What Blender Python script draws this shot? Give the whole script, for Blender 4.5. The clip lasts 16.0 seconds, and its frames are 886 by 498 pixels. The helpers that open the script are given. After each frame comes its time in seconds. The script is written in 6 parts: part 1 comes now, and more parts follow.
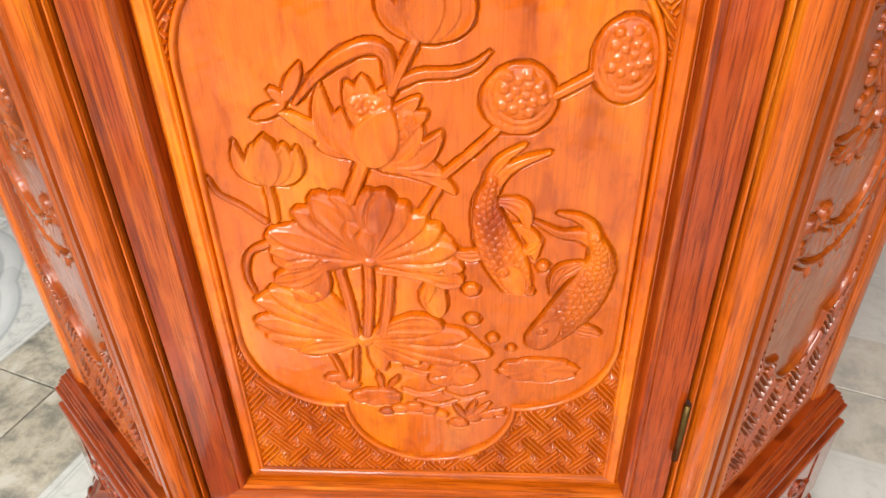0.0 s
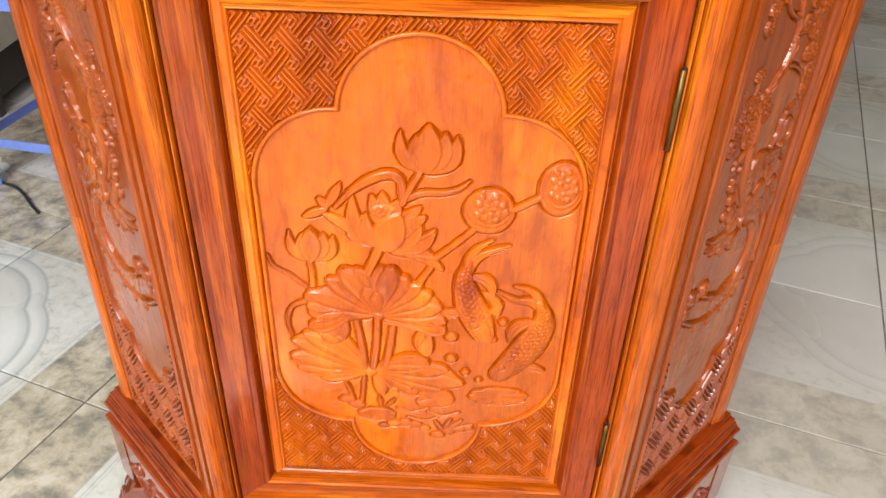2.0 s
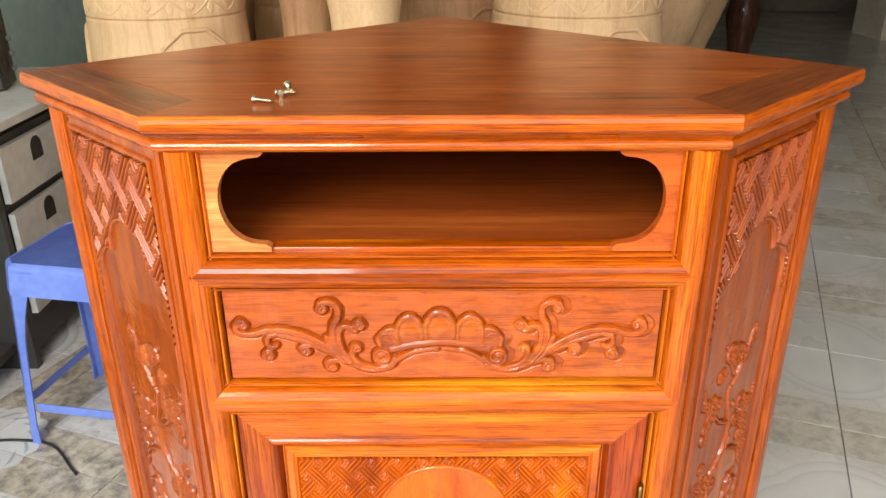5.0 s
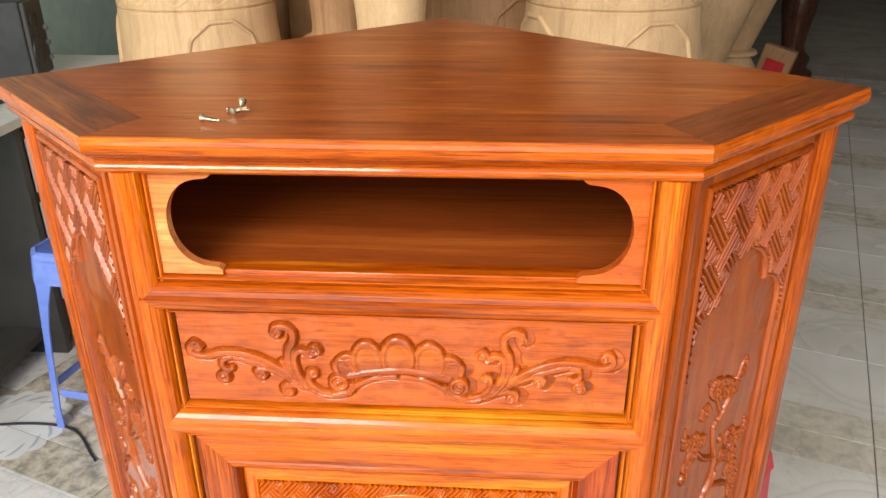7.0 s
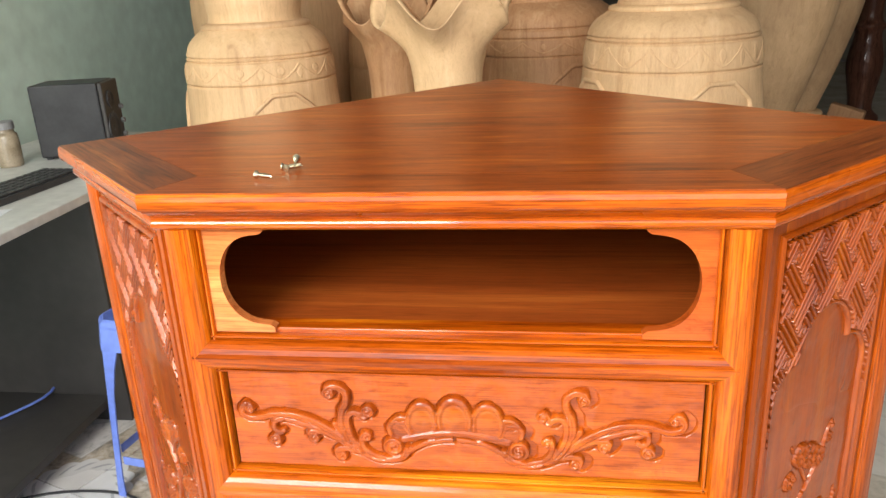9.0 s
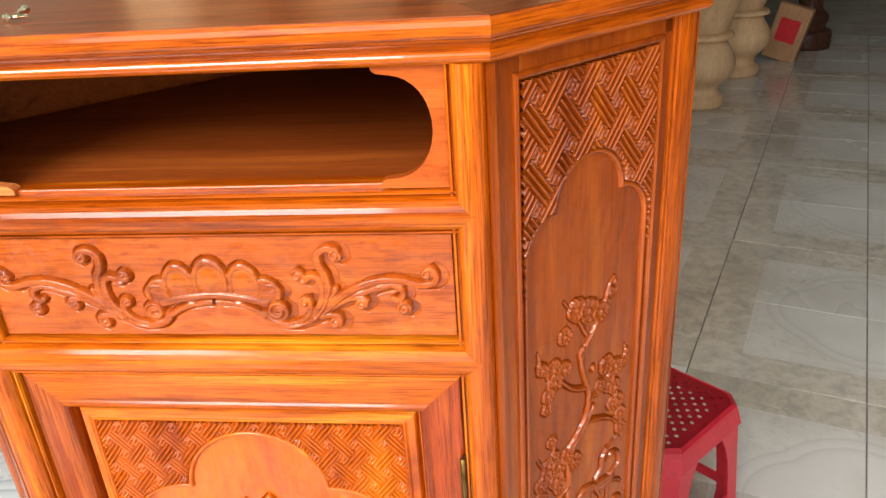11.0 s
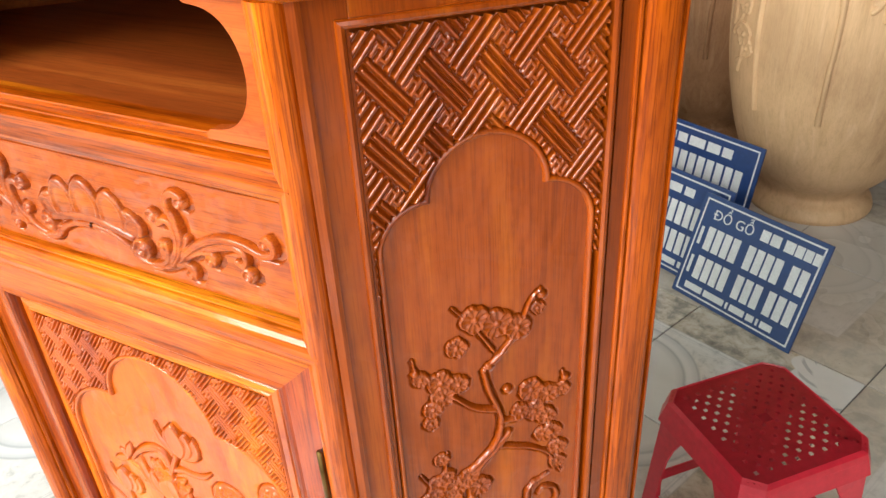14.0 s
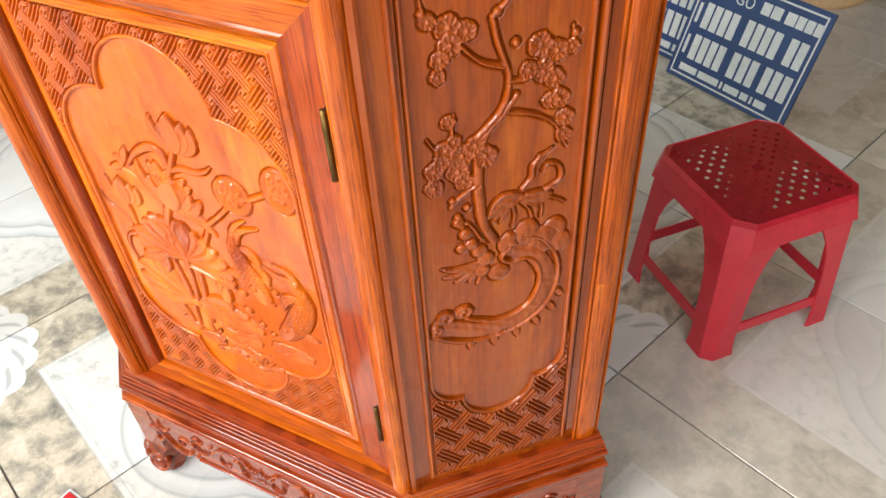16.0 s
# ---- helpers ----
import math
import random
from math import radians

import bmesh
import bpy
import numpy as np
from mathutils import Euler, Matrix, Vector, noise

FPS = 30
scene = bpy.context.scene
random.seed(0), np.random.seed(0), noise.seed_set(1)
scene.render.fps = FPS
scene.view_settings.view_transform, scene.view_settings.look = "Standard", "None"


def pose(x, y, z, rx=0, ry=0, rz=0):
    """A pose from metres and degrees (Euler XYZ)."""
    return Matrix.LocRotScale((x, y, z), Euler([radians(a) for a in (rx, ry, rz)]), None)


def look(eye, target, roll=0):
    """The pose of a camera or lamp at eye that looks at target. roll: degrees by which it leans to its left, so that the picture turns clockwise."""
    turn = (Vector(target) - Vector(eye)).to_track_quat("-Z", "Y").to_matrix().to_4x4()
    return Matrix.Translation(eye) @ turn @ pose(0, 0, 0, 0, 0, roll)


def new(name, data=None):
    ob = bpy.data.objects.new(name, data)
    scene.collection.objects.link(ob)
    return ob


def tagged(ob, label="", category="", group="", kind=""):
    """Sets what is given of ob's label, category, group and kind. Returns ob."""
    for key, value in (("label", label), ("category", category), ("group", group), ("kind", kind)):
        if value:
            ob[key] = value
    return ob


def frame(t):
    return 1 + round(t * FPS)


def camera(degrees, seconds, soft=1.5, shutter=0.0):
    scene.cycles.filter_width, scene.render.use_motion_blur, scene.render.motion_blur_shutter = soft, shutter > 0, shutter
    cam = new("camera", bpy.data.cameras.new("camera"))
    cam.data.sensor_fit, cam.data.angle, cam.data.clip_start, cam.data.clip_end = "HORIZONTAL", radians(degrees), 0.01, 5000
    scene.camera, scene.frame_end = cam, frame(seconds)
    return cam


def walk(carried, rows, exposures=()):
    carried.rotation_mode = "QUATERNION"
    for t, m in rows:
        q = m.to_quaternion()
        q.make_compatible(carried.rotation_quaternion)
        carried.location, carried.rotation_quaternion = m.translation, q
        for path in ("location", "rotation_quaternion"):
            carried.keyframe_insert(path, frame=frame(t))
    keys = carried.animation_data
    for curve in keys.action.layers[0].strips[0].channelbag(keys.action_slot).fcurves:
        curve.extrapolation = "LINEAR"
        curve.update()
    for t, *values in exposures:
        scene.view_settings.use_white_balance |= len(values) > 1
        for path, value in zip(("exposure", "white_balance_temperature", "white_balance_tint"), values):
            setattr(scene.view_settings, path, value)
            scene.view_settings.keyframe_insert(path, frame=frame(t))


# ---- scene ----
cam = camera(59.8, 16.0)
METRES, EYE, TILT, LEAN, TURN = 1.74, 0.768, 0.0, 0.0, 3.3
ROWS = [
    (0.0, 0.0, 0.0, 0.0, -0.74, -36.32, 1.01),
    (0.5, -0.0046, -0.0254, -0.0274, -1.01, -39.42, 0.0),
    (1.0, -0.0117, -0.0374, -0.0446, -1.61, -41.26, -0.6),
    (1.5, -0.0154, -0.0506, -0.0076, -1.8, -39.38, -1.37),
    (2.0, -0.011, -0.0795, 0.0824, -1.68, -34.71, -1.73),
    (2.5, -0.0052, -0.0919, 0.1554, -1.71, -29.87, -0.94),
    (3.0, -0.0096, -0.0811, 0.1992, -1.78, -26.52, -0.57),
    (3.5, -0.0141, -0.0801, 0.212, -1.98, -24.94, -0.22),
    (4.0, -0.0218, -0.1078, 0.2253, -2.49, -24.14, 0.08),
    (4.5, -0.0258, -0.1105, 0.2423, -3.39, -23.6, 0.28),
    (7.0, 0.0174, -0.0855, 0.2625, 0.65, -24.83, 0.41),
    (7.5, 0.0402, -0.0918, 0.2654, 3.29, -24.63, 2.58),
    (8.0, 0.0326, -0.0951, 0.2685, 4.59, -23.44, 3.64),
    (8.5, 0.0289, -0.0746, 0.2585, 4.56, -18.88, 3.48),
    (9.0, 0.0191, -0.0775, 0.2523, 4.59, -19.59, 2.67),
    (9.5, 0.0201, -0.0703, 0.2452, 3.7, -21.83, 2.62),
    (10.0, 0.059, -0.0717, 0.2313, 2.11, -23.69, 3.24),
    (12.5, 0.1408, -0.0304, 0.2125, 7.94, -26.23, 4.32),
    (13.0, 0.1646, 0.0293, 0.2188, 14.62, -25.66, 3.03),
    (13.5, 0.2119, 0.0355, 0.2109, 19.96, -28.5, 2.33),
    (14.0, 0.2541, 0.0296, 0.207, 24.75, -31.37, 2.89),
    (14.5, 0.2634, 0.0293, 0.1565, 25.88, -37.97, 3.53),
    (15.0, 0.2623, 0.0225, 0.1106, 25.76, -44.62, 3.54),
    (15.5, 0.2636, 0.015, 0.1089, 25.21, -46.77, 3.24),
    (16.0, 0.2571, -0.009, 0.1398, 23.41, -43.28, 2.56),
]

walk(cam, [(t, pose(0.0356, -0.386, EYE, TILT, LEAN, TURN) @ pose(METRES * x, METRES * y, METRES * z, 90 + pitch, roll, yaw)) for t, x, y, z, yaw, pitch, roll in ROWS],
     exposures=[(0.0, -0.22), (2.0, -0.2), (4.0, -0.08), (7.0, -0.05), (8.5, 0.05), (10.0, 0.0), (12.5, 0.0), (14.0, 0.1), (16.0, 0.0)])

# ---- light: a shop open to the street behind the camera ----
world = bpy.data.worlds.new("sky")
scene.world = world
world.use_nodes = True
wn = world.node_tree.nodes
sky = wn.new("ShaderNodeTexSky")
sky.sky_type = "NISHITA"
sky.sun_disc = False
sky.sun_elevation, sky.sun_rotation = radians(50), radians(200)
world.node_tree.links.new(sky.outputs[0], wn["Background"].inputs[0])
wn["Background"].inputs[1].default_value = 0.085


def area_lamp(name, size_x, size_y, watts, m, colour=(1, 1, 1)):
    data = bpy.data.lights.new(name, "AREA")
    data.shape, data.size, data.size_y, data.energy, data.color = "RECTANGLE", size_x, size_y, watts, colour
    ob = new(name, data)
    ob.matrix_world = m
    return ob


# the wide shop opening, its daylight coming in at an angle from the street side
area_lamp("daylight_opening", 4.4, 2.3, 92, look((0.6, -2.12, 1.75), (0.25, 0.6, 0.75)), (1.0, 0.975, 0.96))
# added key lamp, high on the left, for direction and sheen
area_lamp("daylight_opening_sunlit", 1.5, 1.1, 112, look((-1.0, -2.10, 2.25), (0.1, 0.6, 0.4)), (1.0, 0.965, 0.92))
sun_data = bpy.data.lights.new("sun", "SUN")
sun_data.energy, sun_data.angle, sun_data.color = 1.0, radians(12), (1.0, 0.95, 0.88)
sun = new("sun", sun_data)
sun.matrix_world = look((0, 0, 0), (-0.2, 0.45, -0.75))


# ---- materials ----
def material(name, rough=0.5, metal=0.0, coat=0.0, spec=0.5):
    m = bpy.data.materials.new(name)
    m.use_nodes = True
    b = m.node_tree.nodes["Principled BSDF"]
    b.inputs["Roughness"].default_value = rough
    b.inputs["Metallic"].default_value = metal
    b.inputs["Coat Weight"].default_value = coat
    b.inputs["Coat Roughness"].default_value = 0.06
    b.inputs["Specular IOR Level"].default_value = spec
    return m, m.node_tree, b


def node(tree, kind, **values):
    n = tree.nodes.new(kind)
    for key, value in values.items():
        n.inputs[key].default_value = value
    return n


def coords(tree, scale, spread=9.0, rotation=(0, 0, 0)):
    """Object coordinates at a scale, shifted by a random amount from object to object."""
    tc = tree.nodes.new("ShaderNodeTexCoord")
    info = tree.nodes.new("ShaderNodeObjectInfo")
    mul = tree.nodes.new("ShaderNodeMath")
    mul.operation = "MULTIPLY"
    mul.inputs[1].default_value = spread
    mp = node(tree, "ShaderNodeMapping", Scale=scale, Rotation=rotation)
    tree.links.new(info.outputs["Random"], mul.inputs[0])
    tree.links.new(mul.outputs[0], mp.inputs["Location"])
    tree.links.new(tc.outputs["Object"], mp.inputs["Vector"])
    return mp.outputs[0], info


def ramp(tree, fac, *stops):
    r = tree.nodes.new("ShaderNodeValToRGB")
    els = r.color_ramp.elements
    els[0].position, els[1].position = stops[0][0], stops[-1][0]
    for _ in range(len(stops) - 2):
        els.new(0.5)
    for el, (pos, col) in zip(els, stops):
        el.position, el.color = pos, (*col, 1)
    tree.links.new(fac, r.inputs[0])
    return r.outputs[0]


def mix(tree, a, b, fac, how="MIX"):
    n = tree.nodes.new("ShaderNodeMix")
    n.data_type, n.blend_type = "RGBA", how
    for slot, value in ((n.inputs[0], fac), (n.inputs[6], a), (n.inputs[7], b)):
        if isinstance(value, (int, float)):
            slot.default_value = value
        elif isinstance(value, tuple):
            slot.default_value = (*value, 1)
        else:
            tree.links.new(value, slot)
    return n.outputs[2]


def bump(tree, bsdf, height, strength, distance):
    b = node(tree, "ShaderNodeBump", Strength=strength, Distance=distance)
    tree.links.new(height, b.inputs["Height"])
    tree.links.new(b.outputs[0], bsdf.inputs["Normal"])


def lacquered_wood(name, dark, mid, light, grain, rough=0.3, coat=0.6, figure=1.0, rotation=(0, 0, 0), pore=0.65, cross=30.0, blotch=0.45, gloss=0.08):
    """Oiled and lacquered rosewood; grain is the axis (0, 1, 2) along which it runs, 3 for any level way; gloss is the lacquer's roughness."""
    m, t, b = material(name, rough, 0, min(coat * 1.0, 1.0), 0.05 if coat > 0.05 else 0.3)
    b.inputs["Coat Roughness"].default_value = gloss
    b.inputs["Coat IOR"].default_value = 1.5

    def noise(along, across, detail, rough_, twist=0.0):
        v, info = coords(t, tuple(along if i == grain or grain == 3 and i < 2 else across for i in range(3)), rotation=rotation)
        n = node(t, "ShaderNodeTexNoise", Scale=1.0, Detail=detail, Roughness=rough_, Distortion=twist)
        t.links.new(v, n.inputs["Vector"])
        return n.outputs[0], info

    # broad figure, with narrow dark veins where two layers meet
    n1, info = noise(1.9, cross, 4.0, 0.5, 1.0 * figure)
    col = ramp(t, n1, (0.24, dark), (0.36, tuple(0.35 * a + 0.65 * c for a, c in zip(dark, mid))), (0.47, mid), (0.56, mid), (0.72, light))
    vein, _ = noise(1.3, cross * 2.6, 3.0, 0.5, 0.7 * figure)
    col = mix(t, col, ramp(t, vein, (0.32, (0.26, 0.13, 0.10)), (0.38, (0.72, 0.60, 0.54)), (0.43, (1.0, 1.0, 1.0))), 0.6 * min(pore * 1.4, 1.0), "MULTIPLY")
    # growth lines and pores
    lines, _ = noise(5.0, cross * 7.0, 3.0, 0.6, 0.5 * figure)
    col = mix(t, col, ramp(t, lines, (0.33, (0.42, 0.28, 0.22)), (0.46, (0.92, 0.88, 0.85)), (0.55, (1.06, 1.08, 1.05)), (0.68, (1.2, 1.28, 1.2))), 0.45 * min(pore * 1.4, 1.0), "MULTIPLY")
    n2, _ = noise(26.0, 900.0, 2.0, 0.5)
    col = mix(t, col, ramp(t, n2, (0.38, (0.22, 0.13, 0.10)), (0.50, (1.05, 1.05, 1.05))), pore * 0.8, "MULTIPLY")
    v3, _ = coords(t, (5.0, 5.0, 5.0))
    n3 = node(t, "ShaderNodeTexNoise", Scale=1.0, Detail=2.0)
    t.links.new(v3, n3.inputs["Vector"])
    col = mix(t, col, ramp(t, n3.outputs[0], (0.35, (0.78, 0.72, 0.66)), (0.62, (1.1, 1.06, 1.0))), 0.6, "MULTIPLY")
    n4, _ = noise(34.0, 75.0, 4.0, 0.65, 0.8)
    col = mix(t, col, ramp(t, n4, (0.36, (0.66, 0.54, 0.46)), (0.50, (1.0, 1.0, 1.0)), (0.7, (1.08, 1.1, 1.08))), blotch * 0.8, "MULTIPLY")
    shade = ramp(t, info.outputs["Random"], (0.0, (0.88, 0.84, 0.82)), (1.0, (1.08, 1.08, 1.05)))
    col = mix(t, col, shade, 0.8, "MULTIPLY")
    t.links.new(col, b.inputs["Base Color"])
    rr = ramp(t, n3.outputs[0], (0.3, (rough + 0.1,) * 3), (0.7, (rough - 0.06,) * 3))
    t.links.new(rr, b.inputs["Roughness"])
    bump(t, b, n2, 0.15, 0.0005)
    return m


RED, ORANGE, GOLD = (0.13, 0.016, 0.002), (0.48, 0.094, 0.003), (0.73, 0.228, 0.010)
wood_x = lacquered_wood("rosewood_across", RED, ORANGE, GOLD, 0)
wood_edge = lacquered_wood("rosewood_edge", RED, ORANGE, GOLD, 3, 0.28, 0.9, cross=60.0)
wood_z = lacquered_wood("rosewood_upright", RED, ORANGE, GOLD, 2)
wood_red = lacquered_wood("rosewood_red_streaked", (0.07, 0.010, 0.003), (0.29, 0.042, 0.004), (0.50, 0.110, 0.008), 2, 0.3, 0.6)
wood_drawer = lacquered_wood("rosewood_drawer", (0.13, 0.020, 0.003), (0.38, 0.073, 0.006), (0.54, 0.135, 0.012), 0, 0.3, 0.8, pore=0.45, blotch=0.8)
# pale wood raised to cream: the left bracket's sheen is in the colour
wood_pale_sheen = lacquered_wood("rosewood_pale_sheen", (0.40, 0.105, 0.028), (0.58, 0.185, 0.052), (0.70, 0.28, 0.09), 0, pore=0.4)
wood_burl = lacquered_wood("rosewood_burl", (0.20, 0.030, 0.006), (0.44, 0.090, 0.014), (0.60, 0.16, 0.03), 0, figure=3.0, pore=0.3, blotch=1.2)
wood_panel = lacquered_wood("rosewood_panel", (0.30, 0.038, 0.001), (0.57, 0.110, 0.001), (0.72, 0.190, 0.002), 2, 0.3, 0.85, 2.6, (0.0, 0.5, 0.0), 0.22, 10.0, 0.75)
# brown wing wood, toned darker to hold the wings' shade against the lamps
wood_side_shaded = lacquered_wood("rosewood_side_shaded", (0.17, 0.024, 0.002), (0.32, 0.059, 0.003), (0.44, 0.100, 0.004), 2, 0.26, 0.85, pore=0.32, blotch=0.3)
TOP_TONES = (0.13, 0.026, 0.005), (0.34, 0.074, 0.009), (0.50, 0.145, 0.018)
wood_top = lacquered_wood("rosewood_top", *TOP_TONES, 0, 0.34, 0.7, 3.2, (0, 0, 0.5), 0.5, 18.0, gloss=0.2)
wood_top_front = lacquered_wood("rosewood_top_front", *TOP_TONES, 0, 0.34, 0.7, 1.4, pore=0.55, gloss=0.2)
wood_top_wing = lacquered_wood("rosewood_top_wing", (0.09, 0.022, 0.007), (0.26, 0.066, 0.014), (0.44, 0.135, 0.024), 0, 0.34, 0.7, 3.0, pore=0.65, cross=24.0, gloss=0.2)
wood_base = lacquered_wood("rosewood_base", (0.08, 0.011, 0.002), (0.26, 0.036, 0.004), (0.42, 0.088, 0.010), 3, 0.22, 0.9, cross=70.0)
wood_inner = lacquered_wood("rosewood_inside", (0.20, 0.042, 0.008), (0.30, 0.070, 0.012), (0.38, 0.105, 0.018), 0, 0.45, 0.1, pore=0.35, blotch=0.2)


def mottled(name, a, b_col, scale, rough, coat=0.0, relief=0.0, fine=60.0, metal=0.0):
    """A plain surface with two scales of variation."""
    m, t, b = material(name, rough, metal, coat)
    v, info = coords(t, (1, 1, 1))
    n1 = node(t, "ShaderNodeTexNoise", Scale=scale, Detail=4.0, Roughness=0.6)
    n2 = node(t, "ShaderNodeTexNoise", Scale=scale * fine / 6, Detail=2.0)
    for n in (n1, n2):
        t.links.new(v, n.inputs["Vector"])
    col = ramp(t, n1.outputs[0], (0.33, a), (0.68, b_col))
    col = mix(t, col, ramp(t, n2.outputs[0], (0.3, (0.86, 0.86, 0.86)), (0.7, (1.06, 1.06, 1.06))), 0.8, "MULTIPLY")
    t.links.new(col, b.inputs["Base Color"])
    if relief:
        bump(t, b, n2.outputs[0], 0.4, relief)
    return m


plaster_mint = mottled("mint_plaster", (0.60, 0.77, 0.68), (0.68, 0.83, 0.75), 1.3, 0.7, relief=0.002)
# grey chosen to cut the bounce and haze from overhead
ceiling_paint = mottled("low_bounce_ceiling", (0.44, 0.44, 0.42), (0.54, 0.54, 0.52), 1.0, 0.8)
raw_wood = lacquered_wood("raw_turned_wood", (0.54, 0.35, 0.19), (0.66, 0.45, 0.26), (0.72, 0.51, 0.31), 2, 0.6, 0.0, pore=0.15, blotch=0.12)
raw_wood_red = lacquered_wood("raw_reddish_wood", (0.34, 0.18, 0.08), (0.47, 0.27, 0.14), (0.56, 0.36, 0.20), 2, 0.6, 0.0, pore=0.2, blotch=0.2)
dark_wood = lacquered_wood("dark_turned_wood", (0.03, 0.015, 0.01), (0.07, 0.03, 0.02), (0.11, 0.05, 0.03), 2, 0.4, 0.2)
red_plastic = mottled("red_plastic", (0.52, 0.014, 0.030), (0.62, 0.026, 0.045), 9.0, 0.35, relief=0.0003)
blue_plastic = mottled("blue_plastic", (0.13, 0.20, 0.62), (0.18, 0.27, 0.72), 6.0, 0.35, relief=0.0003)
black_plastic = mottled("black_plastic", (0.018, 0.018, 0.02), (0.035, 0.035, 0.038), 12.0, 0.45, relief=0.0003)
desk_white = mottled("grey_white_laminate", (0.50, 0.50, 0.47), (0.62, 0.62, 0.59), 3.0, 0.4)
desk_dark = mottled("dark_laminate", (0.035, 0.032, 0.03), (0.055, 0.05, 0.046), 3.0, 0.5)
brass = mottled("aged_brass", (0.10, 0.058, 0.018), (0.20, 0.125, 0.04), 40.0, 0.35, metal=1.0)
zinc = mottled("yellow_zinc", (0.60, 0.52, 0.36), (0.78, 0.72, 0.55), 90.0, 0.25, metal=1.0)
# near-black colour for the shade in the hinge slot
shadow_gap = mottled("shaded_slot", (0.03, 0.008, 0.004), (0.05, 0.012, 0.006), 30.0, 0.8)
sign_blue = mottled("blue_enamel", (0.016, 0.045, 0.16), (0.024, 0.062, 0.20), 8.0, 0.35)
sign_white = mottled("white_lettering", (0.66, 0.68, 0.70), (0.76, 0.78, 0.80), 30.0, 0.5)
card_red = mottled("red_card", (0.50, 0.012, 0.018), (0.58, 0.02, 0.03), 10.0, 0.4)
card_yellow = mottled("yellow_print", (0.75, 0.50, 0.05), (0.85, 0.60, 0.08), 20.0, 0.5)
grey_plastic = mottled("grey_plastic", (0.20, 0.20, 0.20), (0.27, 0.27, 0.27), 15.0, 0.5)
grout = mottled("floor_grout", (0.16, 0.15, 0.14), (0.26, 0.25, 0.24), 20.0, 0.8)
concrete = mottled("street_concrete", (0.30, 0.29, 0.28), (0.42, 0.41, 0.39), 0.8, 0.85)


# ---- mesh helpers ----
def mesh_object(name, verts, faces, mat, parent=None, label="", smooth=False, m=None):
    me = bpy.data.meshes.new(name)
    me.from_pydata([tuple(v) for v in verts], [], [tuple(f) for f in faces])
    me.materials.append(mat)
    if smooth:
        me.polygons.foreach_set("use_smooth", [True] * len(me.polygons))
    me.update()
    ob = new(name, me)
    if parent is not None:
        ob.parent = parent
    if m is not None:
        ob.matrix_local = m
    if label:
        ob["label"] = label
    return ob


def part(name, bm, mat, parent, label="", m=None, smooth=False):
    me = bpy.data.meshes.new(name)
    bmesh.ops.recalc_face_normals(bm, faces=bm.faces)
    bm.to_mesh(me)
    bm.free()
    me.materials.append(mat)
    if smooth:
        me.polygons.foreach_set("use_smooth", [True] * len(me.polygons))
    ob = new(name, me)
    if parent is not None:
        ob.parent = parent
    if m is not None:
        ob.matrix_local = m
    if label:
        ob["label"] = label
    return ob


def block(x0, x1, y0, y1, z0, z1, bevel=0.0, segments=2):
    bm = bmesh.new()
    bmesh.ops.create_cube(bm, size=1, matrix=Matrix.Translation(((x0 + x1) / 2, (y0 + y1) / 2, (z0 + z1) / 2)) @ Matrix.Diagonal((x1 - x0, y1 - y0, z1 - z0, 1)))
    if bevel:
        bmesh.ops.bevel(bm, geom=bm.edges[:], offset=bevel, segments=segments, profile=0.5, affect="EDGES")
    return bm


def thing(name, label, category, group="", kind="", m=None):
    ob = new(name)
    ob.empty_display_size = 0.05
    if m is not None:
        ob.matrix_world = m
    return tagged(ob, label, category, group, kind)


def extrude_profile(profile, a, b, axis):
    """A bar whose closed section (depth, cross) runs along x or z from a to b; depth is -y."""
    bm = bmesh.new()
    rings = []
    for s in (a, b):
        if axis == "x":
            rings.append([bm.verts.new((s, -d, c)) for d, c in profile])
        else:
            rings.append([bm.verts.new((c, -d, s)) for d, c in profile])
    n = len(profile)
    for i in range(n):
        bm.faces.new((rings[0][i], rings[0][(i + 1) % n], rings[1][(i + 1) % n], rings[1][i]))
    bm.faces.new(rings[0][::-1])
    bm.faces.new(rings[1])
    return bm


def lathe(profile, steps=48, ruffle=None):
    """A turned body from (radius, height) pairs; ruffle(angle, r, z) may shift a point."""
    bm = bmesh.new()
    rings = []
    for r, z in profile:
        ring = []
        for i in range(steps):
            a = 2 * math.pi * i / steps
            rr, zz = (r, z) if ruffle is None else ruffle(a, r, z)
            ring.append(bm.verts.new((rr * math.cos(a), rr * math.sin(a), zz)))
        rings.append(ring)
    for lo, hi in zip(rings, rings[1:]):
        for i in range(steps):
            bm.faces.new((lo[i], lo[(i + 1) % steps], hi[(i + 1) % steps], hi[i]))
    bm.faces.new(rings[0][::-1])
    bm.faces.new(rings[-1])
    return bm


def curve_points(points, per=14):
    """A smooth line (Catmull-Rom) through the points."""
    p = np.array(points, float)
    p = np.vstack([2 * p[0] - p[1], p, 2 * p[-1] - p[-2]])
    out = []
    for i in range(1, len(p) - 2):
        for k in range(per):
            t = k / per
            out.append(0.5 * (2 * p[i] + (p[i + 1] - p[i - 1]) * t + (2 * p[i - 1] - 5 * p[i] + 4 * p[i + 1] - p[i + 2]) * t * t + (3 * p[i] - p[i - 1] - 3 * p[i + 1] + p[i + 2]) * t ** 3))
    out.append(p[-2])
    return np.array(out)


